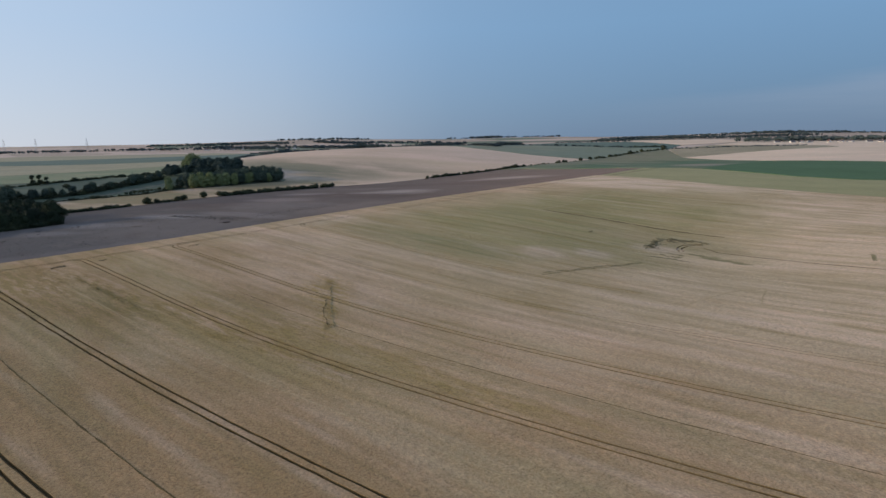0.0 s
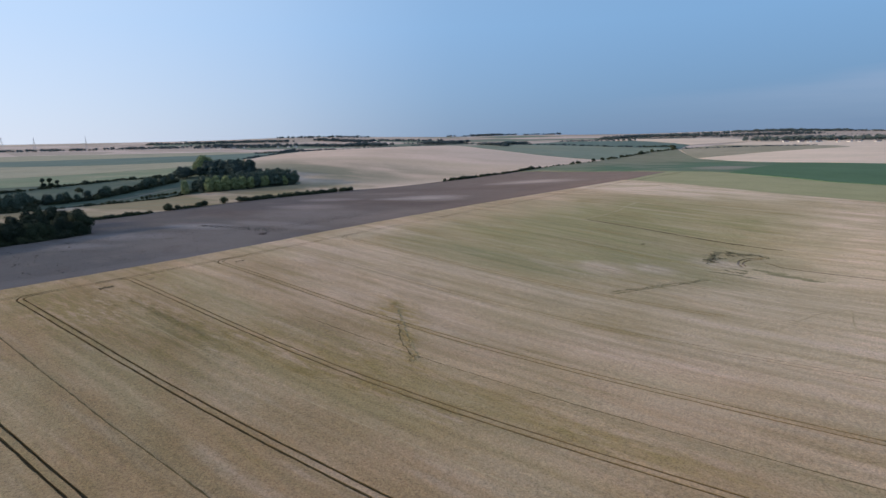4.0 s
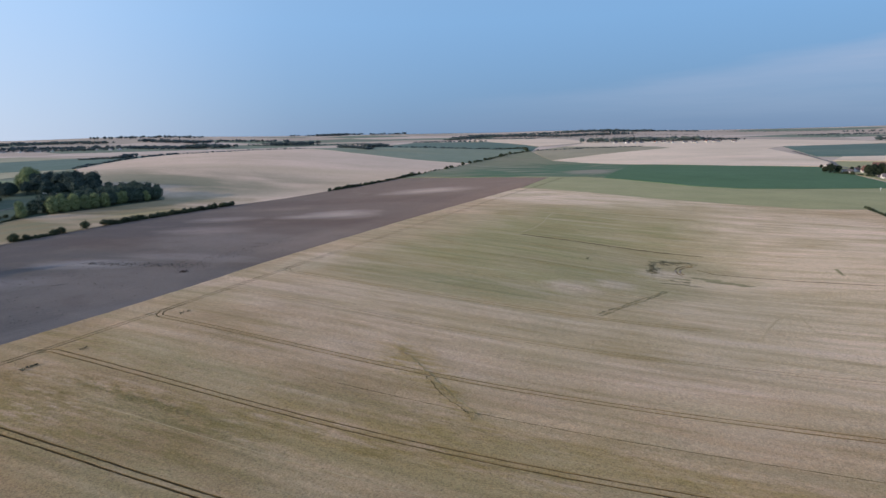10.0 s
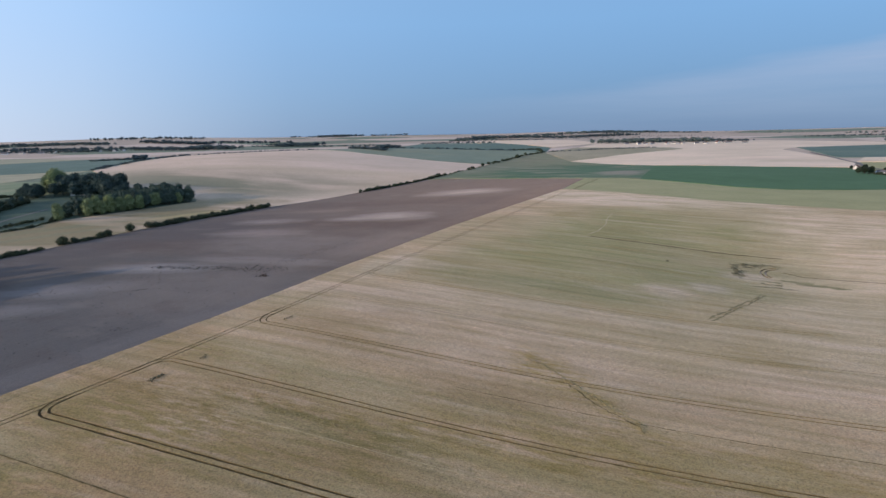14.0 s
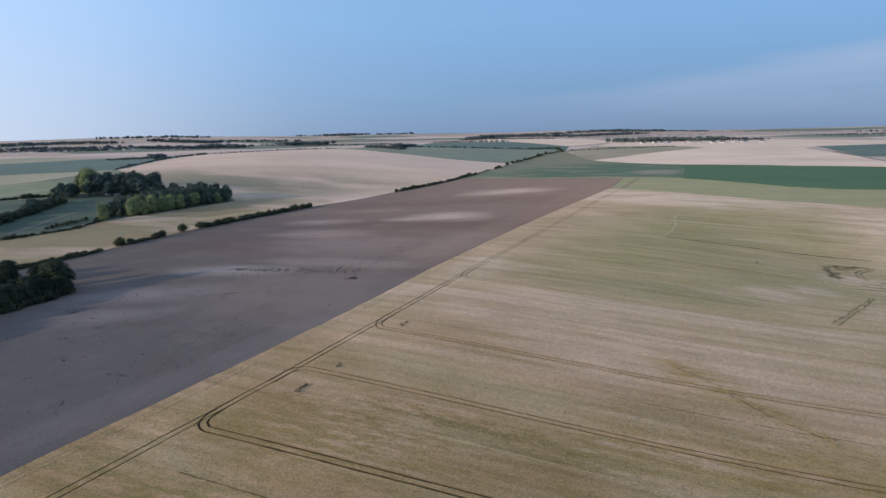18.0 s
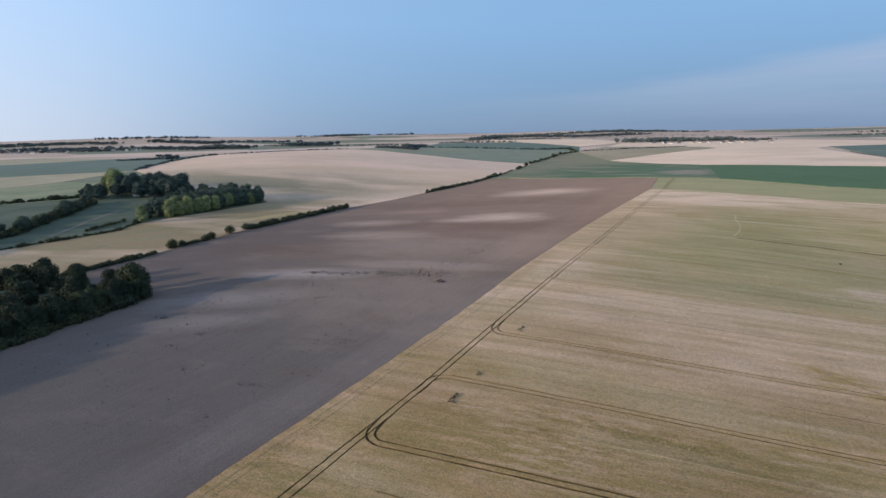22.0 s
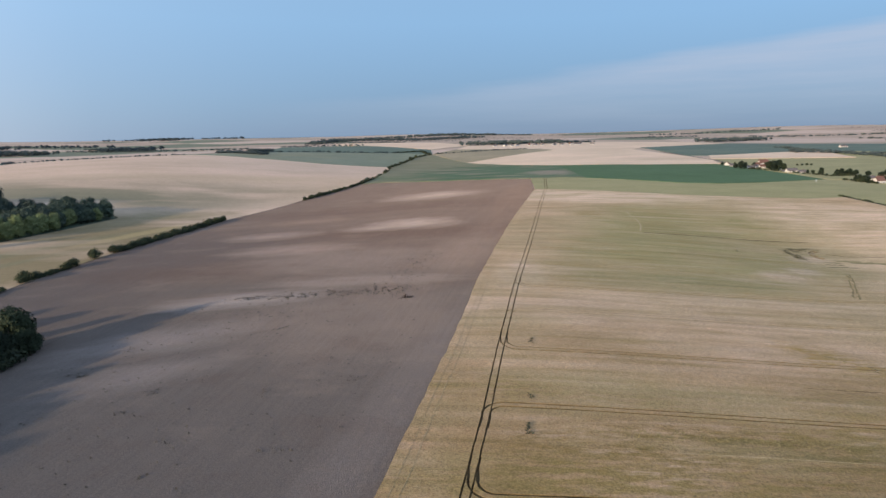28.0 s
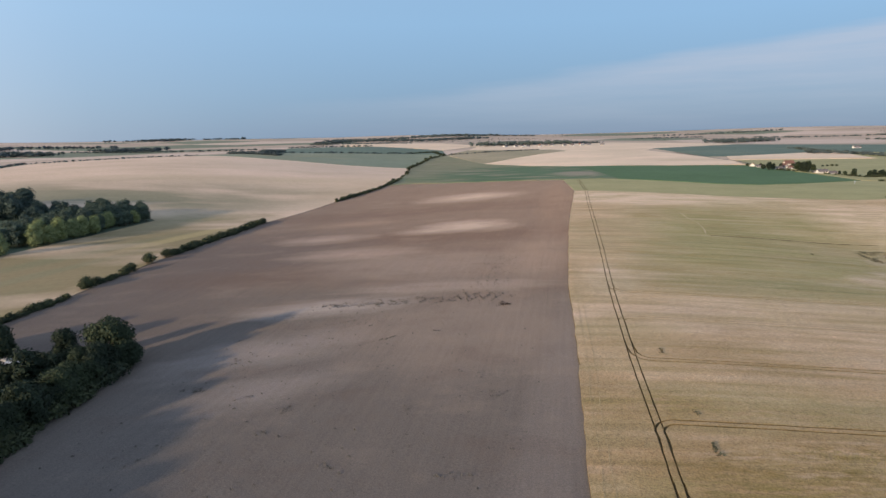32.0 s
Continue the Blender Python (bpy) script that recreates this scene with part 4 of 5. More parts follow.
for x, y, s in [(-139, 84, 1.15), (-138, 74, 1.2), (-135, 62, 1.3), (-133, 47, 1.4), (-131, 38, 1.4), (-131, 30, 1.6), (-129, 14, 1.75), (-128, 0, 1.75), (-128, -14, 1.6), (-140, 24, 1.7), (-139, 5, 1.8)]:
    stock.put(random.choice(["oak", "ash"]), x, y, s, random.uniform(0, 360), "tall dark tree at the edge of a copse", "copse trees")
spots = [(random.uniform(-222, -140), random.uniform(-60, 104), random.uniform(0.75, 1.25)) for _ in range(84)]
grove("copse_trees", [p for p in spots if math.hypot(p[0] + 178, p[1] - 98) > 13], LEAF, "dense dark broadleaf trees inside a farmstead copse")

# the hedge along the ploughed field
COPSE_EDGE = [(-142, 108), (-137, 80), (-131, 50), (-126, 15), (-122, -40)]


def along(line, step, jitter):
    out = []
    for (ax, ay), (bx, by) in zip(line, line[1:]):
        k = max(1, int(math.hypot(bx - ax, by - ay) / step))
        for i in range(k):
            out.append((ax + (bx - ax) * i / k + random.uniform(-jitter, jitter), ay + (by - ay) * i / k + random.uniform(-jitter, jitter)))
    return out


def hedge(line, step, low, high, label, jitter=0.7, gaps=0.0, skip=()):
    """A hedge as one thing, its shrubs as parts that share their meshes."""
    root = tagged(new("hedge"), label, "hedge")
    x0, y0 = line[0]
    root.location = on_land(x0, y0)
    for x, y in along(line, step, jitter):
        if random.random() < gaps or any(a < y < b for a, b in skip):
            continue
        me = random.choice(SHRUBS)
        ob = new("shrub", me)
        s = low + (high - low) * min(1.15, max(-0.25, 0.45 + 0.9 * noise.noise((x * 0.16, y * 0.16, low)) + random.uniform(-0.35, 0.35)))
        ob.parent = root
        ob.matrix_basis = Matrix.Translation(on_land(x, y, -0.15) - root.location) @ pose(0, 0, 0, 0, 0, random.uniform(0, 360)) @ Matrix.Diagonal((s * 1.25, s * 1.25, s, 1))
    return root


SHRUBS = []
for k in range(4):
    rng = random.Random(50 + k)
    verts, faces = foliage(50 + k, lumps(rng, 6, 0.55, 0.5, 0.25, 0.75, 0.30, 0.44), 230, 0.095, 1)
    me = bpy.data.meshes.new("shrub")
    me.from_pydata(verts, [], faces)
    me.materials.append(LEAF_HEDGE)
    SHRUBS.append(me)

hedge(COPSE_EDGE, 1.7, 3.0, 5.5, "tall dark undergrowth along a copse edge", 1.5)
hedge([(-146, 110), (-162, 109), (-184, 108), (-203, 107), (-219, 107)], 2.2, 1.8, 3.6, "dark undergrowth at the back of a copse", 1.5)
for k, line in enumerate([[(-146, 96), (-143, 60), (-138, 20), (-134, -40)], [(-156, 70), (-152, 40), (-148, 0), (-144, -40)], [(-166, 66), (-164, 30), (-160, -30)], [(-200, 96), (-204, 60), (-204, 0)], [(-186, 70), (-184, 30), (-180, -20)]]):
    hedge(line, 3.4, 2.6, 5.0, "dense dark undergrowth inside a copse", 3.0)
hedge([(-150, 104), (-158, 92), (-160, 78)], 2.2, 1.6, 3.0, "dark garden hedge inside a copse", 1.0)
hedge([(-224, 60), (-222, 112), (-225, 165)], 1.9, 2.2, 3.4, "low dark hedge beside the ploughed field")
hedge([(-229, 176), (-230, 192), (-231, 206)], 2.4, 1.6, 2.8, "short dark hedge beside the ploughed field")
hedge([(-236, 240), (-242, 300), (-249, 352)], 1.9, 2.0, 4.8, "continuous dark hedge beside the ploughed field")
for x, y, s in [(-229, 177, 1.5), (-230, 184, 1.1), (-230, 200, 1.2), (-231, 205, 1.35), (-235, 222, 1.6), (-236, 235, 1.3), (-239, 262, 1.1), (-249, 352, 1.2)]:
    stock.put("bush" if s > 1.2 else "bush_b", x, y, s, random.uniform(0, 360), "round dark bush standing in a field hedge", "hedge bushes")
hedge([(-244, 470), (-237, 510), (-231, 560), (-234, 628)], 2.2, 1.6, 4.2, "dark hedge between stubble and meadow")
hedge([(-235, 634), (-261, 745), (-280, 812), (-290, 860)], 4.6, 1.0, 3.4, "uneven dark hedge with gaps below the hill", 1.2, 0.55)
hedge([(-290, 862), (-298, 950), (-303, 1030), (-291, 1096)], 4.0, 1.8, 4.2, "broken far hedge beside the meadow", 2.0, 0.25)
for x, y, s in [(-244, 472, 0.9), (-238, 515, 0.8), (-233, 622, 1.0), (-259, 738, 1.2), (-262, 747, 1.0), (-278, 804, 1.4), (-287, 841, 1.3), (-293, 878, 1.0), (-296, 909, 1.2), (-298, 972, 1.6), (-301, 982, 1.7), (-302, 1020, 1.6), (-291, 1075, 1.6)]:
    stock.put("bush", x, y, s, random.uniform(0, 360), "dark bush standing out of a far hedge", "hedge bushes")
hedge([(-302, 1096), (-330, 1150), (-372, 1106)], 4, 3, 5, "dark scrub where far hedges meet", 2)

# the wood and the lanes behind the yellow strip
for k in range(24):
    f = k / 23
    y = 238 + 100 * f + random.uniform(-2, 2)
    stock.put(random.choice(["elm", "maple", "elm"]), -344 - random.uniform(0, 5), y, random.uniform(1.15, 1.6), random.uniform(0, 360), "dark tree in a small wood", "wood trees")
spots = []
for k in range(60):
    f = k / 59
    spots.append((-349 - random.random() * (10 + 26 * f), 236 + 104 * f + random.uniform(-3, 3), random.uniform(1.15, 1.6)))
grove("wood_trees", spots, LEAF_WOOD_HAZE, "dense dark trees inside a small wood")
for k in range(12):
    stock.put("poplar" if k in (3, 4, 8) else random.choice(["elm", "maple"]), -336 - random.uniform(0, 8), 286 + 4.6 * k, random.uniform(1.0, 1.4), random.uniform(0, 360), "olive green tree at the end of a wood", "wood trees")
for x, y, s in [(-334, 219, 1.4), (-336, 243, 1.4), (-335, 251, 1.3), (-336, 259, 1.45), (-335, 268, 1.35), (-336, 276, 1.45), (-334, 284, 1.35), (-343, 252, 1.45)]:
    stock.put("poplar", x, y, s, random.uniform(0, 360), "light green tree at the front of a dark wood", "wood trees")
for x, y, s in [(-503, 290, 2.6), (-498, 286, 2.1), (-509, 298, 2.2), (-504, 282, 1.7)]:
    stock.put("poplar", x, y, s, random.uniform(0, 360), "tall pale green tree over a dark clump", "wood trees")
spots = []
for k in range(80):
    a, r = random.uniform(0, 6.28), math.sqrt(random.random())
    x, y = -466 + 42 * r * math.cos(a), 306 + 30 * r * math.sin(a)
    if abs(x + 459) > 8 or y > 297:
        spots.append((x, y, random.uniform(1.2, 1.9)))
spots += [(-478 + random.uniform(-14, 10), 262 + random.uniform(-8, 16), random.uniform(1.0, 1.5)) for _ in range(14)]
spots += [(random.uniform(-430, -385), random.uniform(285, 330), random.uniform(0.9, 1.3)) for _ in range(16)]
grove("wood_trees", spots, LEAF_WOOD_HAZE, "tall dark trees in a hilltop clump")
for line, step, low, high, gap in [([(-334, 214), (-320, 191), (-326, 133), (-330, 60), (-330, -60)], 2.6, 1.6, 3.2, 0.0), ([(-362, 120), (-369, 148), (-404, 184), (-430, 216), (-456, 246)], 3.0, 4.0, 7.5, 0.05), ([(-490, 20), (-497, 94), (-516, 142), (-530, 200), (-500, 255)], 3.0, 2.2, 4.6, 0.03),
                                   ([(-362, 120), (-380, 60), (-400, -40)], 3.6, 3.5, 6.5, 0.15), ([(-334, 214), (-345, 226), (-352, 236)], 2.2, 2.5, 4.0, 0.0)]:
    hedge(line, step, low, high, "dark overgrown hedge between pastures", 1.2, gap)
stock.put("bush", -443, 146, 1.6, 40, "lone dark bush standing in a pasture", "")
spots = [(-338 - random.uniform(0, 22), random.uniform(52, 96), random.uniform(1.1, 1.5)) for _ in range(16)]
hedge([(-334, 46), (-338, 75), (-342, 104)], 2.2, 3.5, 6.0, "tall dark undergrowth beneath a clump of trees", 3.0)
grove("lane_trees", spots, LEAF_WOOD_HAZE, "dense dark clump of trees beside a pasture hedge")
for x, y, s in [(-508, 122, 1.2), (-502, 128, 1.3), (-496, 134, 1.1)]:
    stock.put("column", x, y, s, 0, "slim dark poplar beside a pasture hedge", "lane poplars")
for line, n, low, high in [([(-360, 112), (-369, 148), (-404, 184), (-430, 216), (-462, 250)], 34, 0.8, 1.25), ([(-362, 116), (-380, 60), (-400, -40)], 18, 0.7, 1.2)]:
    for x, y in along(line, 220 / n, 3.5)[:n]:
        stock.put(random.choice(["elm", "maple", "bush"]), x, y, random.uniform(low, high), random.uniform(0, 360), "dark tree along a pasture lane", "lane trees")
for k in range(9):
    f = k / 8
    stock.put("bush_b", -338 - 12 * f, 182 + 32 * f, random.uniform(0.6, 0.9), random.uniform(0, 360), "small round orchard bush on grass", "orchard bushes")
tagged(ribbon("lane", [(-345, 160), (-350, 170), (-380, 206), (-400, 238)], 2.6, 0.55, ASPHALT, None, 0.05, 300), "pale gravel lane up to the wood", "lane", kind="structure")


# ---- far woods and tree rows ----
FAR_CROWNS = []
for k in range(5):
    v, f = foliage(70 + k, lumps(random.Random(70 + k), 4, 2.4, 2.4, 3.2, 6.8, 2.1, 3.0), 44, 0.75, 1)
    v += [(-0.3, 0, -1), (0.3, 0, -1), (0.15, 0, 4), (-0.15, 0, 4), (0, -0.3, -1), (0, 0.3, -1), (0, 0.15, 4), (0, -0.15, 4)]
    f += [(len(v) - 8, len(v) - 7, len(v) - 6, len(v) - 5), (len(v) - 4, len(v) - 3, len(v) - 2, len(v) - 1)]
    FAR_CROWNS.append((np.array(v), f))


def far_row(x0, y0, x1, y1, count, low, high, width, label, name):
    """A distant wood or row of trees, too many to count, as one mesh."""
    verts, faces = [], []
    if name == "hedgerow":
        count *= 2
    for i in range(count):
        f = (i + random.random()) / count
        x, y = x0 + (x1 - x0) * f + random.uniform(-width, width), y0 + (y1 - y0) * f + random.uniform(-width, width)
        v, fs = random.choice(FAR_CROWNS)
        s, t = random.uniform(low, high), random.uniform(0, 6.28)
        w = s * (random.uniform(1.3, 2.4) if name == "hedgerow" else random.uniform(0.95, 1.5))
        out = np.stack([x + w * (v[:, 0] * math.cos(t) - v[:, 1] * math.sin(t)), y + w * (v[:, 0] * math.sin(t) + v[:, 1] * math.cos(t)), float(land(x, y)) + 0.2 + s * (v[:, 2] - 0.8)], 1)
        at = len(verts)
        verts += out.tolist()
        faces += [tuple(at + k for k in q) for q in fs]
    return tagged(link(name, verts, faces, LEAF_FAR_HAZE, None, False), label, "wood" if "wood" in name else "tree row", kind="stuff")


DARK_ROW = "distant dark trees and scrub along a hedgerow"
WOOD = "distant dark wood with an uneven top"
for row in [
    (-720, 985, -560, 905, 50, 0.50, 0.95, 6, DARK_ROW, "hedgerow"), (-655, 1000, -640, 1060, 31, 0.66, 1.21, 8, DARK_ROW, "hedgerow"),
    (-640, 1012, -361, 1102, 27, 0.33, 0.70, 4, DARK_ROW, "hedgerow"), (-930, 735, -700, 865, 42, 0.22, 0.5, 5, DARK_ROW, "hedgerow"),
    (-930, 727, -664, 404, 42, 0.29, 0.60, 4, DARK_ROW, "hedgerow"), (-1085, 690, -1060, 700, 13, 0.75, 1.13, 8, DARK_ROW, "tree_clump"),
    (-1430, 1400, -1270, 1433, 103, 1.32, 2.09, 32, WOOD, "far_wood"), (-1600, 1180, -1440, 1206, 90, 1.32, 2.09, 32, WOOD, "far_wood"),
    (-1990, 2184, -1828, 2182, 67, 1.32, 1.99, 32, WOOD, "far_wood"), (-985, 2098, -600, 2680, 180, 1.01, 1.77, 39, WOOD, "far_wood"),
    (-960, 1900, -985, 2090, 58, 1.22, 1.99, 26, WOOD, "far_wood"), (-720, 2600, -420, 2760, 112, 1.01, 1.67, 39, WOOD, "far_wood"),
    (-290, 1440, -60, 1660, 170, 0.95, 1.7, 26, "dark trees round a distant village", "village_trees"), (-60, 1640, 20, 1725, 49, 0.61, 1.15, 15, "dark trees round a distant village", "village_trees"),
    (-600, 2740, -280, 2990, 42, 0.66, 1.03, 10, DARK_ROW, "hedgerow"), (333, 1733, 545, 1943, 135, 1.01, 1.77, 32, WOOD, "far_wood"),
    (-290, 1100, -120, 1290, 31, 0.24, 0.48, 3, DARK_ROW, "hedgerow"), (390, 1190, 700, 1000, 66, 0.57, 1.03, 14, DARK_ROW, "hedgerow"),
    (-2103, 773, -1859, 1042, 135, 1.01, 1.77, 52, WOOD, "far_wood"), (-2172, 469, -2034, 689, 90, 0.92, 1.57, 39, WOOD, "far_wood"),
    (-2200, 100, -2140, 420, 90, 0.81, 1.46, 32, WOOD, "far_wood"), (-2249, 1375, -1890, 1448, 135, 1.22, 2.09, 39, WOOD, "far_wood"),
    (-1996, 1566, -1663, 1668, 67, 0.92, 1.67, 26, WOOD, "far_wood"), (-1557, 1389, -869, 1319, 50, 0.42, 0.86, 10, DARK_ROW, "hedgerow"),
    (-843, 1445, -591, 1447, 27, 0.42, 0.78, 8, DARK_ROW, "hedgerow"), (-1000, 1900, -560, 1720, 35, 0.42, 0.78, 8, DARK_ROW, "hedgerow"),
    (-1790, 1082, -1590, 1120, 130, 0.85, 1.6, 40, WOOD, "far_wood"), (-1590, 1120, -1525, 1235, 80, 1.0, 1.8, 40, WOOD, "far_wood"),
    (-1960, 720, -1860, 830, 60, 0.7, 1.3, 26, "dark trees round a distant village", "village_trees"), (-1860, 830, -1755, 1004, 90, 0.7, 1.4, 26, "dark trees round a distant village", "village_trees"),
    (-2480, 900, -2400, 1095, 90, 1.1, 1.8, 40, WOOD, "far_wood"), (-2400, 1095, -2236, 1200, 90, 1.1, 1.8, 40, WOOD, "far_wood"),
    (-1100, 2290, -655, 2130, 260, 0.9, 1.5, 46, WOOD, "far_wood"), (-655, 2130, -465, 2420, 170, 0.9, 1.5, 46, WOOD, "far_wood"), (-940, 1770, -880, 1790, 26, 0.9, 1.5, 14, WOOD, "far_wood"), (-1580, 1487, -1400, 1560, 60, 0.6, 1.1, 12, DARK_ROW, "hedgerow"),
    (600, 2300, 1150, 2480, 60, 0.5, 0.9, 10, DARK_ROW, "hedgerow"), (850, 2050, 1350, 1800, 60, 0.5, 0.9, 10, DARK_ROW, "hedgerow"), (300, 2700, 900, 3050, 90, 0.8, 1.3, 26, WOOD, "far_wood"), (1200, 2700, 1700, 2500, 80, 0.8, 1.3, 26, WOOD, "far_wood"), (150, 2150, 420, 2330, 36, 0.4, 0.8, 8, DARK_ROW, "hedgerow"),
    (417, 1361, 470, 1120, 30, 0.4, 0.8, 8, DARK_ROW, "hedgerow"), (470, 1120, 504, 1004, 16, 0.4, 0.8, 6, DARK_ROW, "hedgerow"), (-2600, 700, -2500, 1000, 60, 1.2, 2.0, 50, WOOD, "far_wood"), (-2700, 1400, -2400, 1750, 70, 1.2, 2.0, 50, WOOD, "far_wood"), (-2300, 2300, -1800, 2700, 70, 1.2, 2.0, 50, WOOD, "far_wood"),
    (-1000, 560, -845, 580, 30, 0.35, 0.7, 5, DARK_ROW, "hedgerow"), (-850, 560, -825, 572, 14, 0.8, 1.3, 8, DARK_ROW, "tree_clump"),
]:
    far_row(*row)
scatter = random.Random(31)
for k in range(26):
    # broken tree lines between the far fields
    turn, far = radians(scatter.uniform(-24, 26)), scatter.uniform(1900, 3400)
    x, y, half = far * math.sin(turn), far * math.cos(turn), scatter.uniform(60, 190)
    far_row(x - half, y + half * scatter.uniform(-0.4, 0.2), x + half, y + half * scatter.uniform(-0.2, 0.4), 12, 0.22, 0.5, 3, DARK_ROW, "hedgerow")


# ---- villages ----
def slab(bm, x0, y0, z0, x1, y1, z1):
    m = Matrix.Translation(((x0 + x1) / 2, (y0 + y1) / 2, (z0 + z1) / 2)) @ Matrix.Diagonal((x1 - x0, y1 - y0, z1 - z0, 1))
    bmesh.ops.create_cube(bm, size=1, matrix=m)


def gable(bm, w, d, z, rise, over=0.5, thick=0.3):
    """A pitched roof with eaves, ridge along x."""
    out = []
    for s in (-1, 1):
        x = s * (w / 2 + over)
        out.append([bm.verts.new((x, -d / 2 - over, z - over * rise / (d / 2))), bm.verts.new((x, 0, z + rise)), bm.verts.new((x, d / 2 + over, z - over * rise / (d / 2))),
                    bm.verts.new((x, d / 2 + over, z - over * rise / (d / 2) - thick)), bm.verts.new((x, 0, z + rise - thick)), bm.verts.new((x, -d / 2 - over, z - over * rise / (d / 2) - thick))])
    a, b = out
    for i in range(6):
        j = (i + 1) % 6
        bm.faces.new((a[i], a[j], b[j], b[i]))
    for s in out:
        bm.faces.new((s[0], s[1], s[4], s[5]))
        bm.faces.new((s[1], s[2], s[3], s[4]))
    bmesh.ops.recalc_face_normals(bm, faces=bm.faces)


def house(seed, roof_mat, label, w=11, d=8, eaves=4.5, rise=4.0):
    rng = random.Random(seed)
    root = tagged(new("house"), label, "house")
    bm = bmesh.new()
    slab(bm, -w / 2, -d / 2, -1.5, w / 2, d / 2, eaves)
    for s in (-1, 1):
        x = s * w / 2
        f = bm.faces.new([bm.verts.new((x, -d / 2, eaves)), bm.verts.new((x, d / 2, eaves)), bm.verts.new((x, 0, eaves + rise - 0.3))])
    part("wall", bm, PLASTER, root)
    bm = bmesh.new()
    gable(bm, w, d, eaves, rise)
    roof = part("roof", bm, roof_mat, root, "tiled pitched roof")
    bm = bmesh.new()
    slab(bm, w * 0.2, -0.4, eaves + rise * 0.5, w * 0.2 + 0.8, 0.4, eaves + rise + 0.9)
    part("chimney", bm, TILE_RED, roof)
    for side in (-1, 1):
        for k in range(3):
            for z in (1.0, 3.0) if eaves > 4 else (1.2,):
                bm = bmesh.new()
                x = -w / 2 + w * (k + 0.7) / 3.4
                slab(bm, x - 0.5, side * d / 2 - 0.06, z, x + 0.5, side * d / 2 + 0.06, z + 1.2)
                part("window", bm, WINDOW, root)
    return root


house_red = house(1, TILE_RED, "white plastered house with a red tiled roof")
house_red.matrix_basis = pose(*on_land(296, 614), 0, 0, 20) @ Matrix.Diagonal((0.75, 0.75, 0.72, 1))
house_grey = house(2, TILE_GREY, "white plastered house with a grey roof", 14, 8, 3.2, 3.2)
house_grey.matrix_basis = pose(*on_land(251, 715), 0, 0, 12) @ Matrix.Diagonal((0.8, 0.8, 0.8, 1))
for x, y, turn, s, red in [(203, 812, 70, 0.9, 1), (207, 794, -20, 0.85, 0), (221, 766, 20, 0.9, 0), (229, 782, 60, 0.9, 1), (236, 776, 15, 0.8, 1), (252, 832, 8, 1.4, 1), (240, 812, -30, 0.9, 1), (262, 842, 5, 1.1, 0), (259, 709, 14, 0.9, 0), (246, 722, 10, 0.6, 0), (312, 709, 30, 0.7, 0),
                           (302, 648, 10, 1.0, 0), (301, 617, 75, 0.7, 1), (309, 640, -20, 0.9, 1), (325, 656, 5, 1.1, 0), (343, 642, 3, 1.7, 0), (352, 690, 0, 1.1, 0), (380, 720, 20, 0.9, 1), (375, 668, 40, 1.0, 0), (400, 690, 10, 1.0, 1), (430, 720, 60, 0.9, 1), (366, 640, 10, 1.3, 0), (551, 1132, 20, 1.6, 0), (560, 1128, 70, 1.3, 0), (550, 1378, 15, 1.4, 0)]:
    copy_thing(house_red if red else house_grey, pose(*on_land(x, y), 0, 0, turn) @ Matrix.Diagonal((0.72 * s, 0.72 * s, 0.68 * s, 1)) @ Matrix.Diagonal([1 / v for v in (house_red if red else house_grey).scale] + [1]))
for k in range(13):
    f = k / 12
    x, y = -215 + 235 * f + random.uniform(-8, 8), 1395 + 175 * f + random.uniform(-12, 24)
    copy_thing(house_red if k in (4, 9) else house_grey, pose(*on_land(x, y), 0, 0, random.uniform(-60, 60)) @ Matrix.Diagonal((0.95, 0.95, 0.95, 1)))
for x, y in [(-1890, 735), (-1872, 770), (-1850, 815), (-1838, 850), (-1830, 900), (-1790, 960), (-1745, 985), (-1740, 1010)]:
    copy_thing(house_grey, pose(*on_land(x, y), 0, 0, random.uniform(-60, 60)) @ Matrix.Diagonal((1.4, 1.4, 1.4, 1)))
copy_thing(house_grey, pose(*on_land(-459, 292), 0, 0, 40) @ Matrix.Diagonal((1.2, 1.2, 1.2, 1)))
for x, y, s in [(206, 751, 1.25), (212, 757, 1.0), (201, 757, 0.9), (242, 745, 1.6), (248, 750, 1.5), (237, 751, 1.3), (251, 742, 1.1), (271, 686, 1.1), (267, 697, 0.7), (263, 701, 0.6), (286, 685, 0.9), (292, 690, 1.0), (303, 697, 1.1), (298, 692, 0.9), (310, 700, 0.8), (283, 613, 1.0), (288, 619, 0.9), (280, 623, 0.8), (286, 630, 0.9), (319, 628, 1.1), (326, 625, 1.0), (331, 631, 1.0), (312, 634, 0.8), (306, 627, 0.7), (225, 773, 0.8), (214, 776, 0.9), (243, 786, 0.9),
                (262, 826, 0.9), (210, 803, 0.7), (232, 796, 0.8), (198, 818, 0.6), (318, 690, 0.9), (326, 680, 0.9), (340, 676, 1.0), (352, 668, 1.0), (340, 700, 1.1), (362, 682, 1.0), (366, 702, 1.1), (385, 692, 1.0), (392, 706, 1.1), (410, 705, 1.0), (336, 650, 0.9), (352, 632, 0.9), (360, 652, 0.8)]:
    stock.put(random.choice(["oak", "ash", "lime", "great"]), x, y, 0.8 * s, random.uniform(0, 360), "dark garden tree among village houses", "village trees")
hedge([(205, 752), (228, 742), (258, 704), (276, 676), (292, 684), (312, 698)], 2.6, 1.6, 3.4, "dark garden hedges below village houses", 2.5, 0.2)
hedge([(274, 640), (284, 610), (300, 603), (330, 618), (360, 626)], 2.6, 1.6, 3.6, "dark garden hedge round the lower village houses", 2.5, 0.15)
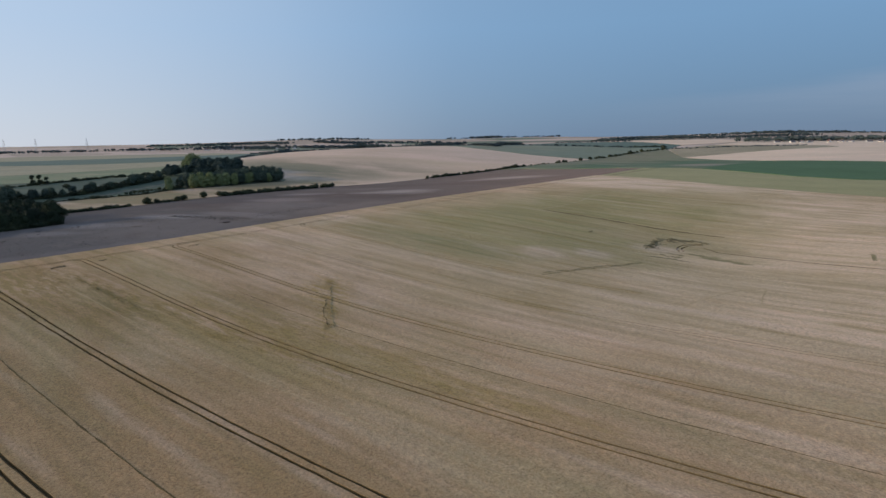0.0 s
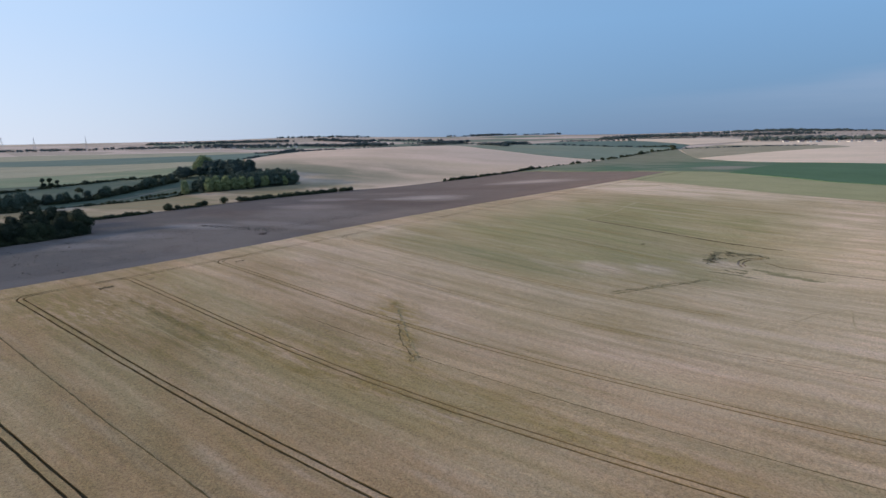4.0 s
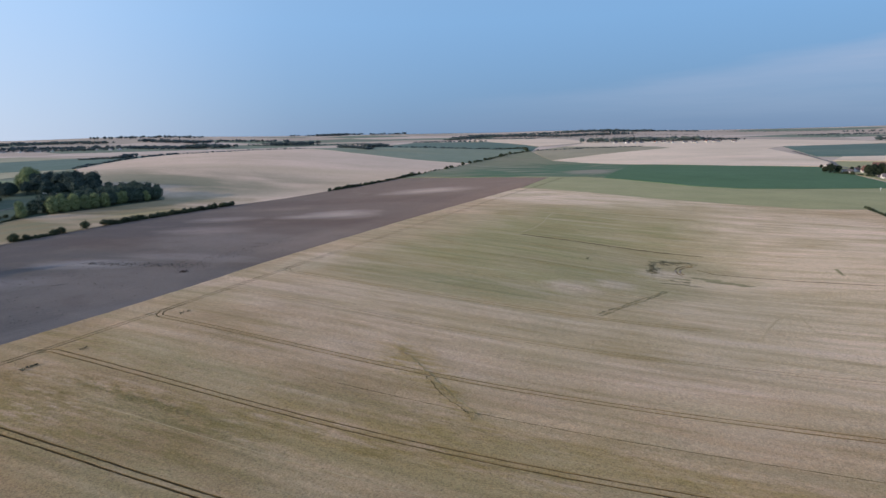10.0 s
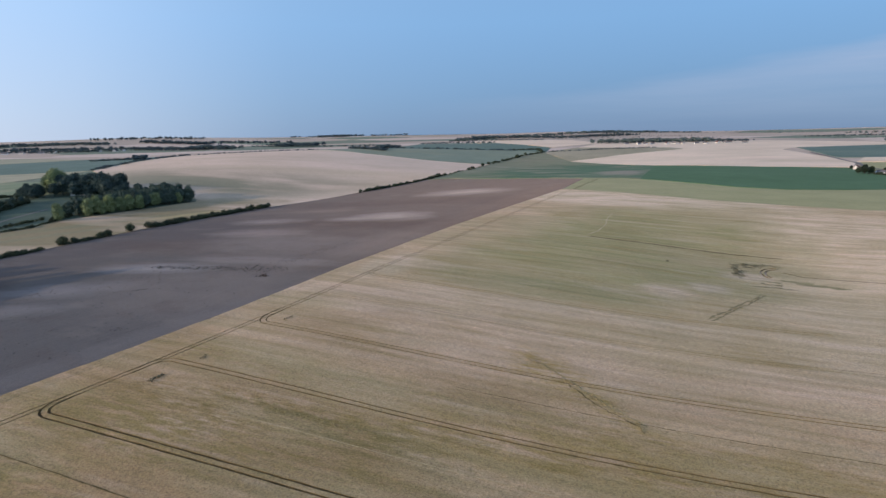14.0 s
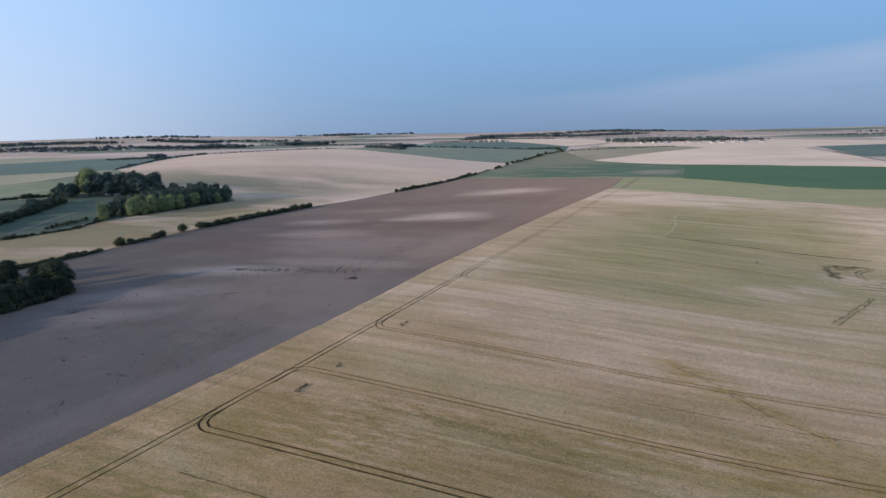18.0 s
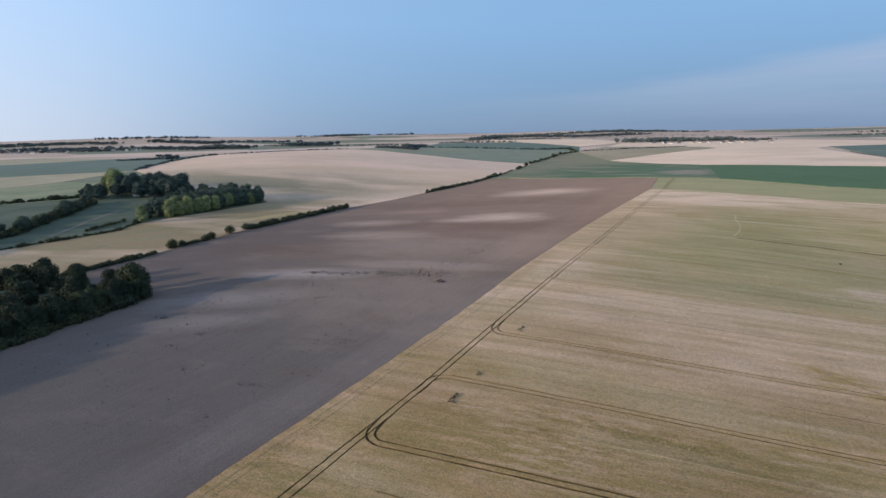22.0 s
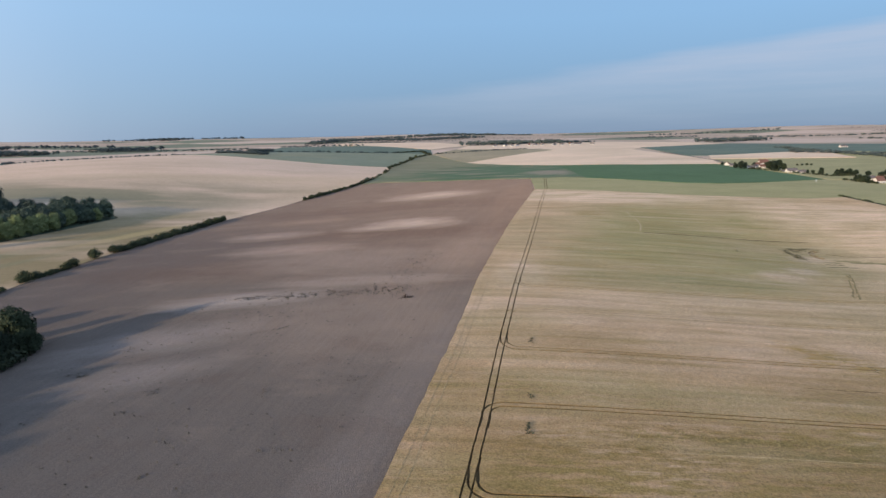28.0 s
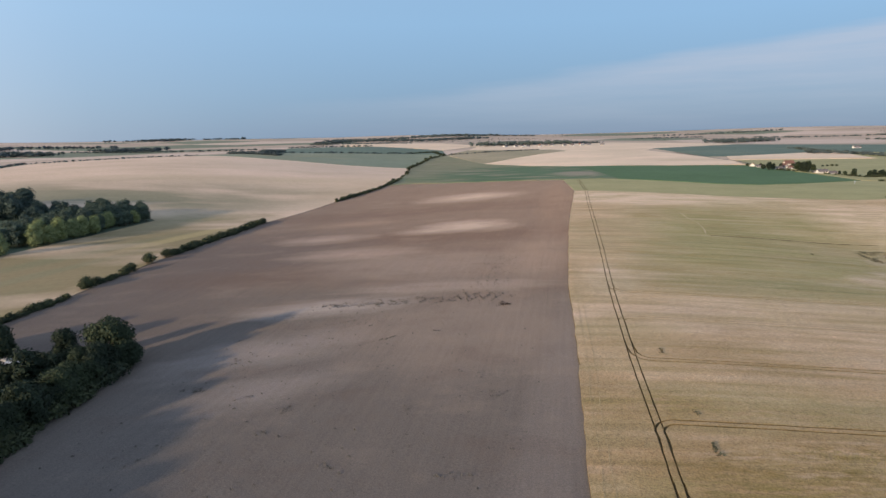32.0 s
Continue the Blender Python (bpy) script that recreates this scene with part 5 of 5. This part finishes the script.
hedge([(330, 690), (370, 676), (430, 668)], 3.2, 1.8, 3.4, "dark hedge behind village gardens", 2.5, 0.2)
for k in range(4):
    stock.put("bush", 295 + 7 * k, 838 + 4 * k, random.uniform(0.6, 0.9), 0, "dark bush beyond the village", "village trees")
hedge([(222, 500), (236, 462), (250, 420), (258, 396), (270, 350)], 1.5, 1.4, 2.2, "low dark bank hedge at the wheat edge", 0.5)
stock.put("oak", 255, 418, 0.9, 0, "dark round tree at the end of a bank hedge", "")
tagged(ribbon("lane", [(262, 700), (240, 790), (215, 855), (212, 930), (200, 985), (160, 1200)], 5, 0.7, ASPHALT, None, 0.05, 310, 10), "grey village lane between fields", "lane", kind="structure")


# ---- farmstead in the copse ----
def trailer(x, y, turn):
    root = tagged(new("caravan"), "white touring caravan parked under trees", "caravan")
    bm = bmesh.new()
    slab(bm, -2.6, -1.1, 0.55, 2.6, 1.1, 2.6)
    bmesh.ops.bevel(bm, geom=bm.edges[:], offset=0.25, segments=3, affect="EDGES")
    part("body", bm, TIN, root)
    for s in (-1.103, 1.103):
        for k in (-1.4, 0.9):
            bm = bmesh.new()
            slab(bm, k - 0.6, s - 0.02, 1.5, k + 0.6, s + 0.02, 2.1)
            part("window", bm, WINDOW, root)
        bm = bmesh.new()
        bmesh.ops.create_cone(bm, cap_ends=True, segments=20, radius1=0.33, radius2=0.33, depth=0.2, matrix=Matrix.Translation((0, s * 0.9, 0.33)) @ Matrix.Rotation(math.pi / 2, 4, "X"))
        part("wheel", bm, WINDOW, root)
    bm = bmesh.new()
    slab(bm, 2.5, -0.08, 0.45, 3.9, 0.08, 0.6)
    part("drawbar", bm, STEEL, root)
    root.matrix_basis = pose(x, y, float(land(x, y)) + 0.3, 0, 0, turn)
    return root


def shed(x, y, turn, w, d, h, mat, label):
    root = tagged(new("shed"), label, "shed")
    bm = bmesh.new()
    slab(bm, -w / 2, -d / 2, -0.6, w / 2, d / 2, h)
    part("wall", bm, mat, root)
    bm = bmesh.new()
    gable(bm, w, d, h, 1.0, 0.3, 0.12)
    part("roof", bm, TIN, root, "pale tin roof")
    bm = bmesh.new()
    slab(bm, -0.6, -d / 2 - 0.04, 0, 0.6, -d / 2 + 0.04, 2.0)
    part("door", bm, BARK, root)
    root.matrix_basis = pose(x, y, float(land(x, y)) + 0.3, 0, 0, turn)
    return root


trailer(-176, 101, 35)
shed(-184, 104, 25, 4, 3, 2.0, PLASTER, "small white shed glimpsed among copse trees")


def marker_post(x, y):
    root = tagged(new("marker_post"), "short white marker post standing in young crop", "post")
    bm = bmesh.new()
    limb(bm, (0, 0, -0.4), (0, 0, 2.6), 0.14, 0.12, 8)
    part("pole", bm, TIN, root)
    bm = bmesh.new()
    slab(bm, -0.45, -0.05, 1.9, 0.45, 0.05, 2.9)
    part("plate", bm, TIN, root)
    root.matrix_basis = pose(x, y, float(land(x, y)) + 0.4, 0, 0, 20)
    return root


marker_post(236, 595)


# ---- power line ----
def pylon(x, y):
    root = tagged(new("pylon"), "tall steel lattice electricity pylon on the horizon", "pylon", "power line pylons")
    H = 48
    corners = lambda z: [(sx * (4 * (1 - z / H) + 0.5), sy * (4 * (1 - z / H) + 0.5), z) for sx, sy in ((-1, -1), (1, -1), (1, 1), (-1, 1))]
    for k in range(4):
        bm = bmesh.new()
        limb(bm, corners(-1)[k], corners(H)[k], 0.2, 0.14, 4)
        part("leg", bm, STEEL, root)
    bm = bmesh.new()
    for i in range(8):
        lo, hi = corners(H * i / 8), corners(H * (i + 1) / 8)
        for k in range(4):
            limb(bm, lo[k], hi[(k + 1) % 4], 0.08, 0.08, 4)
            limb(bm, lo[(k + 1) % 4], hi[k], 0.08, 0.08, 4)
    part("bracing", bm, STEEL, root)
    for z, half in ((30, 11), (38, 8), (45, 5)):
        bm = bmesh.new()
        limb(bm, (0, -half, z), (0, half, z), 0.35, 0.35, 4)
        limb(bm, (0, -half, z), (0, 0, z + 2.5), 0.2, 0.2, 4)
        limb(bm, (0, half, z), (0, 0, z + 2.5), 0.2, 0.2, 4)
        part("crossarm", bm, STEEL, root)
    root.matrix_basis = pose(*on_land(x, y), 0, 0, 70)
    return root


for x, y in [(-2398, 165), (-2380, 260), (-2330, 420)]:
    pylon(x, y)


# ---- weeds in the ploughed soil and in the crop ----
def weeds(name, spots, label, mat, tall=1.0):
    """Low tufts of leaves, all in one mesh."""
    g = np.random.default_rng(5)
    verts, faces = [], []
    for x, y, r, up in spots:
        n = max(5, int(16 * r))
        for _ in range(n):
            a, d = g.uniform(0, 6.28), r * math.sqrt(g.uniform())
            px, py = x + d * math.cos(a) * 1.6, y + d * math.sin(a)
            z = float(land(px, py)) + up
            s, t, h = g.uniform(0.12, 0.32), g.uniform(0, 6.28), g.uniform(0.12, 0.5) * tall
            c, q = math.cos(t) * s, math.sin(t) * s
            at = len(verts)
            verts += [(px - c, py - q, z), (px + q * 0.6, py - c * 0.6, z + h * 0.6), (px + c, py + q, z + h), (px - q * 0.6, py + c * 0.6, z + h * 0.5)]
            faces.append((at, at + 1, at + 2, at + 3))
    return tagged(link(name, verts, faces, mat, None, False), label, "weeds", kind="stuff")


rng = random.Random(77)
spots = []
for k in range(260):
    f = rng.random()
    spots.append((-105 + 65 * f + rng.gauss(0, 3), 163 + 20 * f + rng.gauss(0, 1.2 + 2.4 * f), rng.uniform(0.08, 0.45), 0.24))
for k in range(100):
    spots.append((-49 + rng.gauss(0, 5), rng.uniform(183, 245), rng.uniform(0.1, 0.42), 0.24))
for k in range(280):
    spots.append((rng.uniform(-120, -22), rng.uniform(40, 165), rng.uniform(0.08, 0.30), 0.26))
for k in range(8):
    cx, cy = rng.uniform(-115, -25), rng.uniform(50, 150)
    spots += [(cx + rng.gauss(0, 2.0), cy + rng.gauss(0, 1.2), rng.uniform(0.15, 0.5), 0.26) for _ in range(6)]
spots += [(-111 + rng.gauss(0, 2.2), 97 + rng.gauss(0, 0.5), 0.6, 0.26) for _ in range(8)]
weeds("soil_weeds", spots, "dull green weed tufts scattered on ploughed soil", SOIL_WEED, 0.85)
weeds("dock_weeds", [(-39.5 + rng.gauss(0, 1.5), 174.5 + rng.gauss(0, 0.9), 0.6, 0.26) for _ in range(14)], "dark reddish dock weeds on ploughed soil", DOCK)
crop_spots = []
for k in range(24):
    f = rng.random()
    crop_spots.append((13.4 + 0.5 * f + (1 - f) ** 2 * rng.uniform(0, 2.0), 92.6 + 5.2 * f, 0.14, CROP + 0.05))
crop_spots += [(9.6 + rng.gauss(0, 0.35), 144.2 + rng.gauss(0, 1.1), 0.3, CROP + 0.05) for _ in range(10)]
crop_spots += [(12.8 + rng.gauss(0, 0.4), 109.3 + rng.gauss(0, 0.4), 0.25, CROP + 0.05) for _ in range(5)]
for k in range(70):
    a, r = rng.uniform(1.5, 4.0), rng.gauss(16.5, 1.8)
    crop_spots.append((146 + r * math.cos(a), 309 + 0.9 * r * math.sin(a), 0.6, CROP + 0.06))
spur_spots = []
for k in range(60):
    f = rng.random()
    spur_spots.append((129 + 14 * f + rng.gauss(0, 0.8), 230 + 45 * f, rng.uniform(0.15, 0.5), CROP))
crop_spots += [(100.5 + rng.gauss(0, 0.5), 299 + rng.gauss(0, 0.8), 0.35, CROP + 0.06) for _ in range(6)]
straw_spots = []
for k in range(75):
    f = rng.random()
    straw_spots.append((82 + 44.3 * f + rng.gauss(0, 0.9), 168.8 - 23.4 * f + rng.gauss(0, 0.7), rng.uniform(0.15, 0.6), CROP + 0.02))
for k in range(12):
    straw_spots.append((124.5 + rng.gauss(0, 1.4), 144.8 + rng.gauss(0, 0.6), 0.5, CROP + 0.02))
rank_spots = []
for k in range(140):
    f = rng.betavariate(2.0, 1.4)
    rank_spots.append((28.7 + 53 * f + rng.gauss(0, 1.8), 98.3 + 10.0 * f * (0.6 + 0.4 * f) + rng.gauss(0, 0.9), rng.uniform(0.15, 0.6), CROP - 0.02))
weeds("rank_straw", rank_spots + spur_spots, "olive yellow weeds standing in the ripe wheat", RANK_STRAW, 0.35)
weeds("bent_straw", straw_spots, "yellow brown tufts of bent and weedy crop", BENT_STRAW, 0.4)
weeds("crop_weeds", crop_spots, "dark weed tufts in the ripe wheat", WEED)


# ---- haze and high cloud at the skyline ----
def skyline():
    m = bpy.data.materials.new("skyline haze and cloud")
    m.use_nodes = True
    n, l = m.node_tree.nodes, m.node_tree.links
    n.clear()
    g = n.new("ShaderNodeNewGeometry")
    xyz = n.new("ShaderNodeSeparateXYZ")
    l.new(g.outputs["Position"], xyz.inputs[0])

    def math_node(op, a, b=0.0):
        k = n.new("ShaderNodeMath")
        k.operation = op
        for s, v in zip(k.inputs, (a, b)):
            if isinstance(v, (int, float)):
                s.default_value = v
            else:
                l.new(v, s)
        return k.outputs[0]

    height = math_node("DIVIDE", xyz.outputs["Z"], 1200.0)
    haze = ramp(n, l, height, [(0.0, grey(0.96)), (0.3, grey(0.9)), (1.0, grey(0.8))])
    # the cloud's lower and upper rim climb to the right
    slope = math_node("MULTIPLY_ADD", xyz.outputs["X"], -0.1)
    slope.node.inputs[2].default_value = 0.0
    soft = noisy(n, l, place_of(n, l, (2600, 2600, 330)), 1.0, 4.0)
    level = math_node("ADD", xyz.outputs["Z"], slope)
    level = math_node("ADD", level, math_node("MULTIPLY", soft, 260.0))
    level = math_node("DIVIDE", level, 1000.0)
    cloud = ramp(n, l, level, [(0.0, grey(0.10)), (0.30, grey(0.36)), (0.58, grey(0.72)), (0.63, grey(0.62)), (0.70, grey(0.0))])
    right = ramp(n, l, math_node("DIVIDE", math_node("ADD", xyz.outputs["X"], 2600.0), 4600.0), [(0.0, grey(0.0)), (1.0, grey(1.0))])
    wisp = noisy(n, l, place_of(n, l, (1500, 1500, 120)), 1.0, 6.0, 0.6)
    cloud = math_node("MULTIPLY", math_node("MULTIPLY", cloud, right), ramp(n, l, wisp, [(0.3, grey(0.55)), (0.65, grey(1.0))]))
    e1, e2 = n.new("ShaderNodeEmission"), n.new("ShaderNodeEmission")
    towards = math_node("ADD", math_node("MULTIPLY", xyz.outputs["X"], -0.56 / 4650), math_node("MULTIPLY", xyz.outputs["Y"], -0.83 / 4650))
    side = math_node("MULTIPLY_ADD", towards, 0.6)
    side.node.inputs[2].default_value = 0.6
    low = ramp(n, l, side, [(0.0, (0.112, 0.20, 0.33)), (0.22, (0.112, 0.20, 0.33)), (0.5, (0.19, 0.30, 0.45)), (0.68, (0.40, 0.50, 0.63)), (0.92, (0.70, 0.77, 0.86))])
    high = ramp(n, l, side, [(0.0, (0.145, 0.315, 0.52)), (0.22, (0.15, 0.32, 0.525)), (0.5, (0.20, 0.385, 0.61)), (0.68, (0.36, 0.55, 0.78)), (0.92, (0.56, 0.72, 0.90))])
    for r in (low, high):
        r.node.color_ramp.interpolation = "B_SPLINE"
    glow = mixed(n, l, ramp(n, l, height, [(0.03, grey(0)), (0.75, grey(1))]), low, high)
    l.new(glow, e1.inputs["Color"])
    e2.inputs["Color"].default_value = (0.39, 0.455, 0.575, 1)
    clear = n.new("ShaderNodeBsdfTransparent")
    a, b = n.new("ShaderNodeMixShader"), n.new("ShaderNodeMixShader")
    l.new(haze, a.inputs[0])
    l.new(clear.outputs[0], a.inputs[1])
    l.new(e1.outputs[0], a.inputs[2])
    l.new(cloud, b.inputs[0])
    l.new(a.outputs[0], b.inputs[1])
    l.new(e2.outputs[0], b.inputs[2])
    l.new(b.outputs[0], n.new("ShaderNodeOutputMaterial").inputs["Surface"])
    verts, faces, k = [], [], 72
    for i in range(k + 1):
        a = radians(125 - 190 * i / k)
        for z in (-150, 1300):
            verts.append((80 - 4650 * math.sin(a), 20 + 4650 * math.cos(a), z))
    faces = [(2 * i, 2 * i + 1, 2 * i + 3, 2 * i + 2) for i in range(k)]
    ob = tagged(link("backdrop", verts, faces, m), "blue haze and thin high cloud along the skyline", "sky", kind="structure")
    ob.visible_shadow = False


skyline()
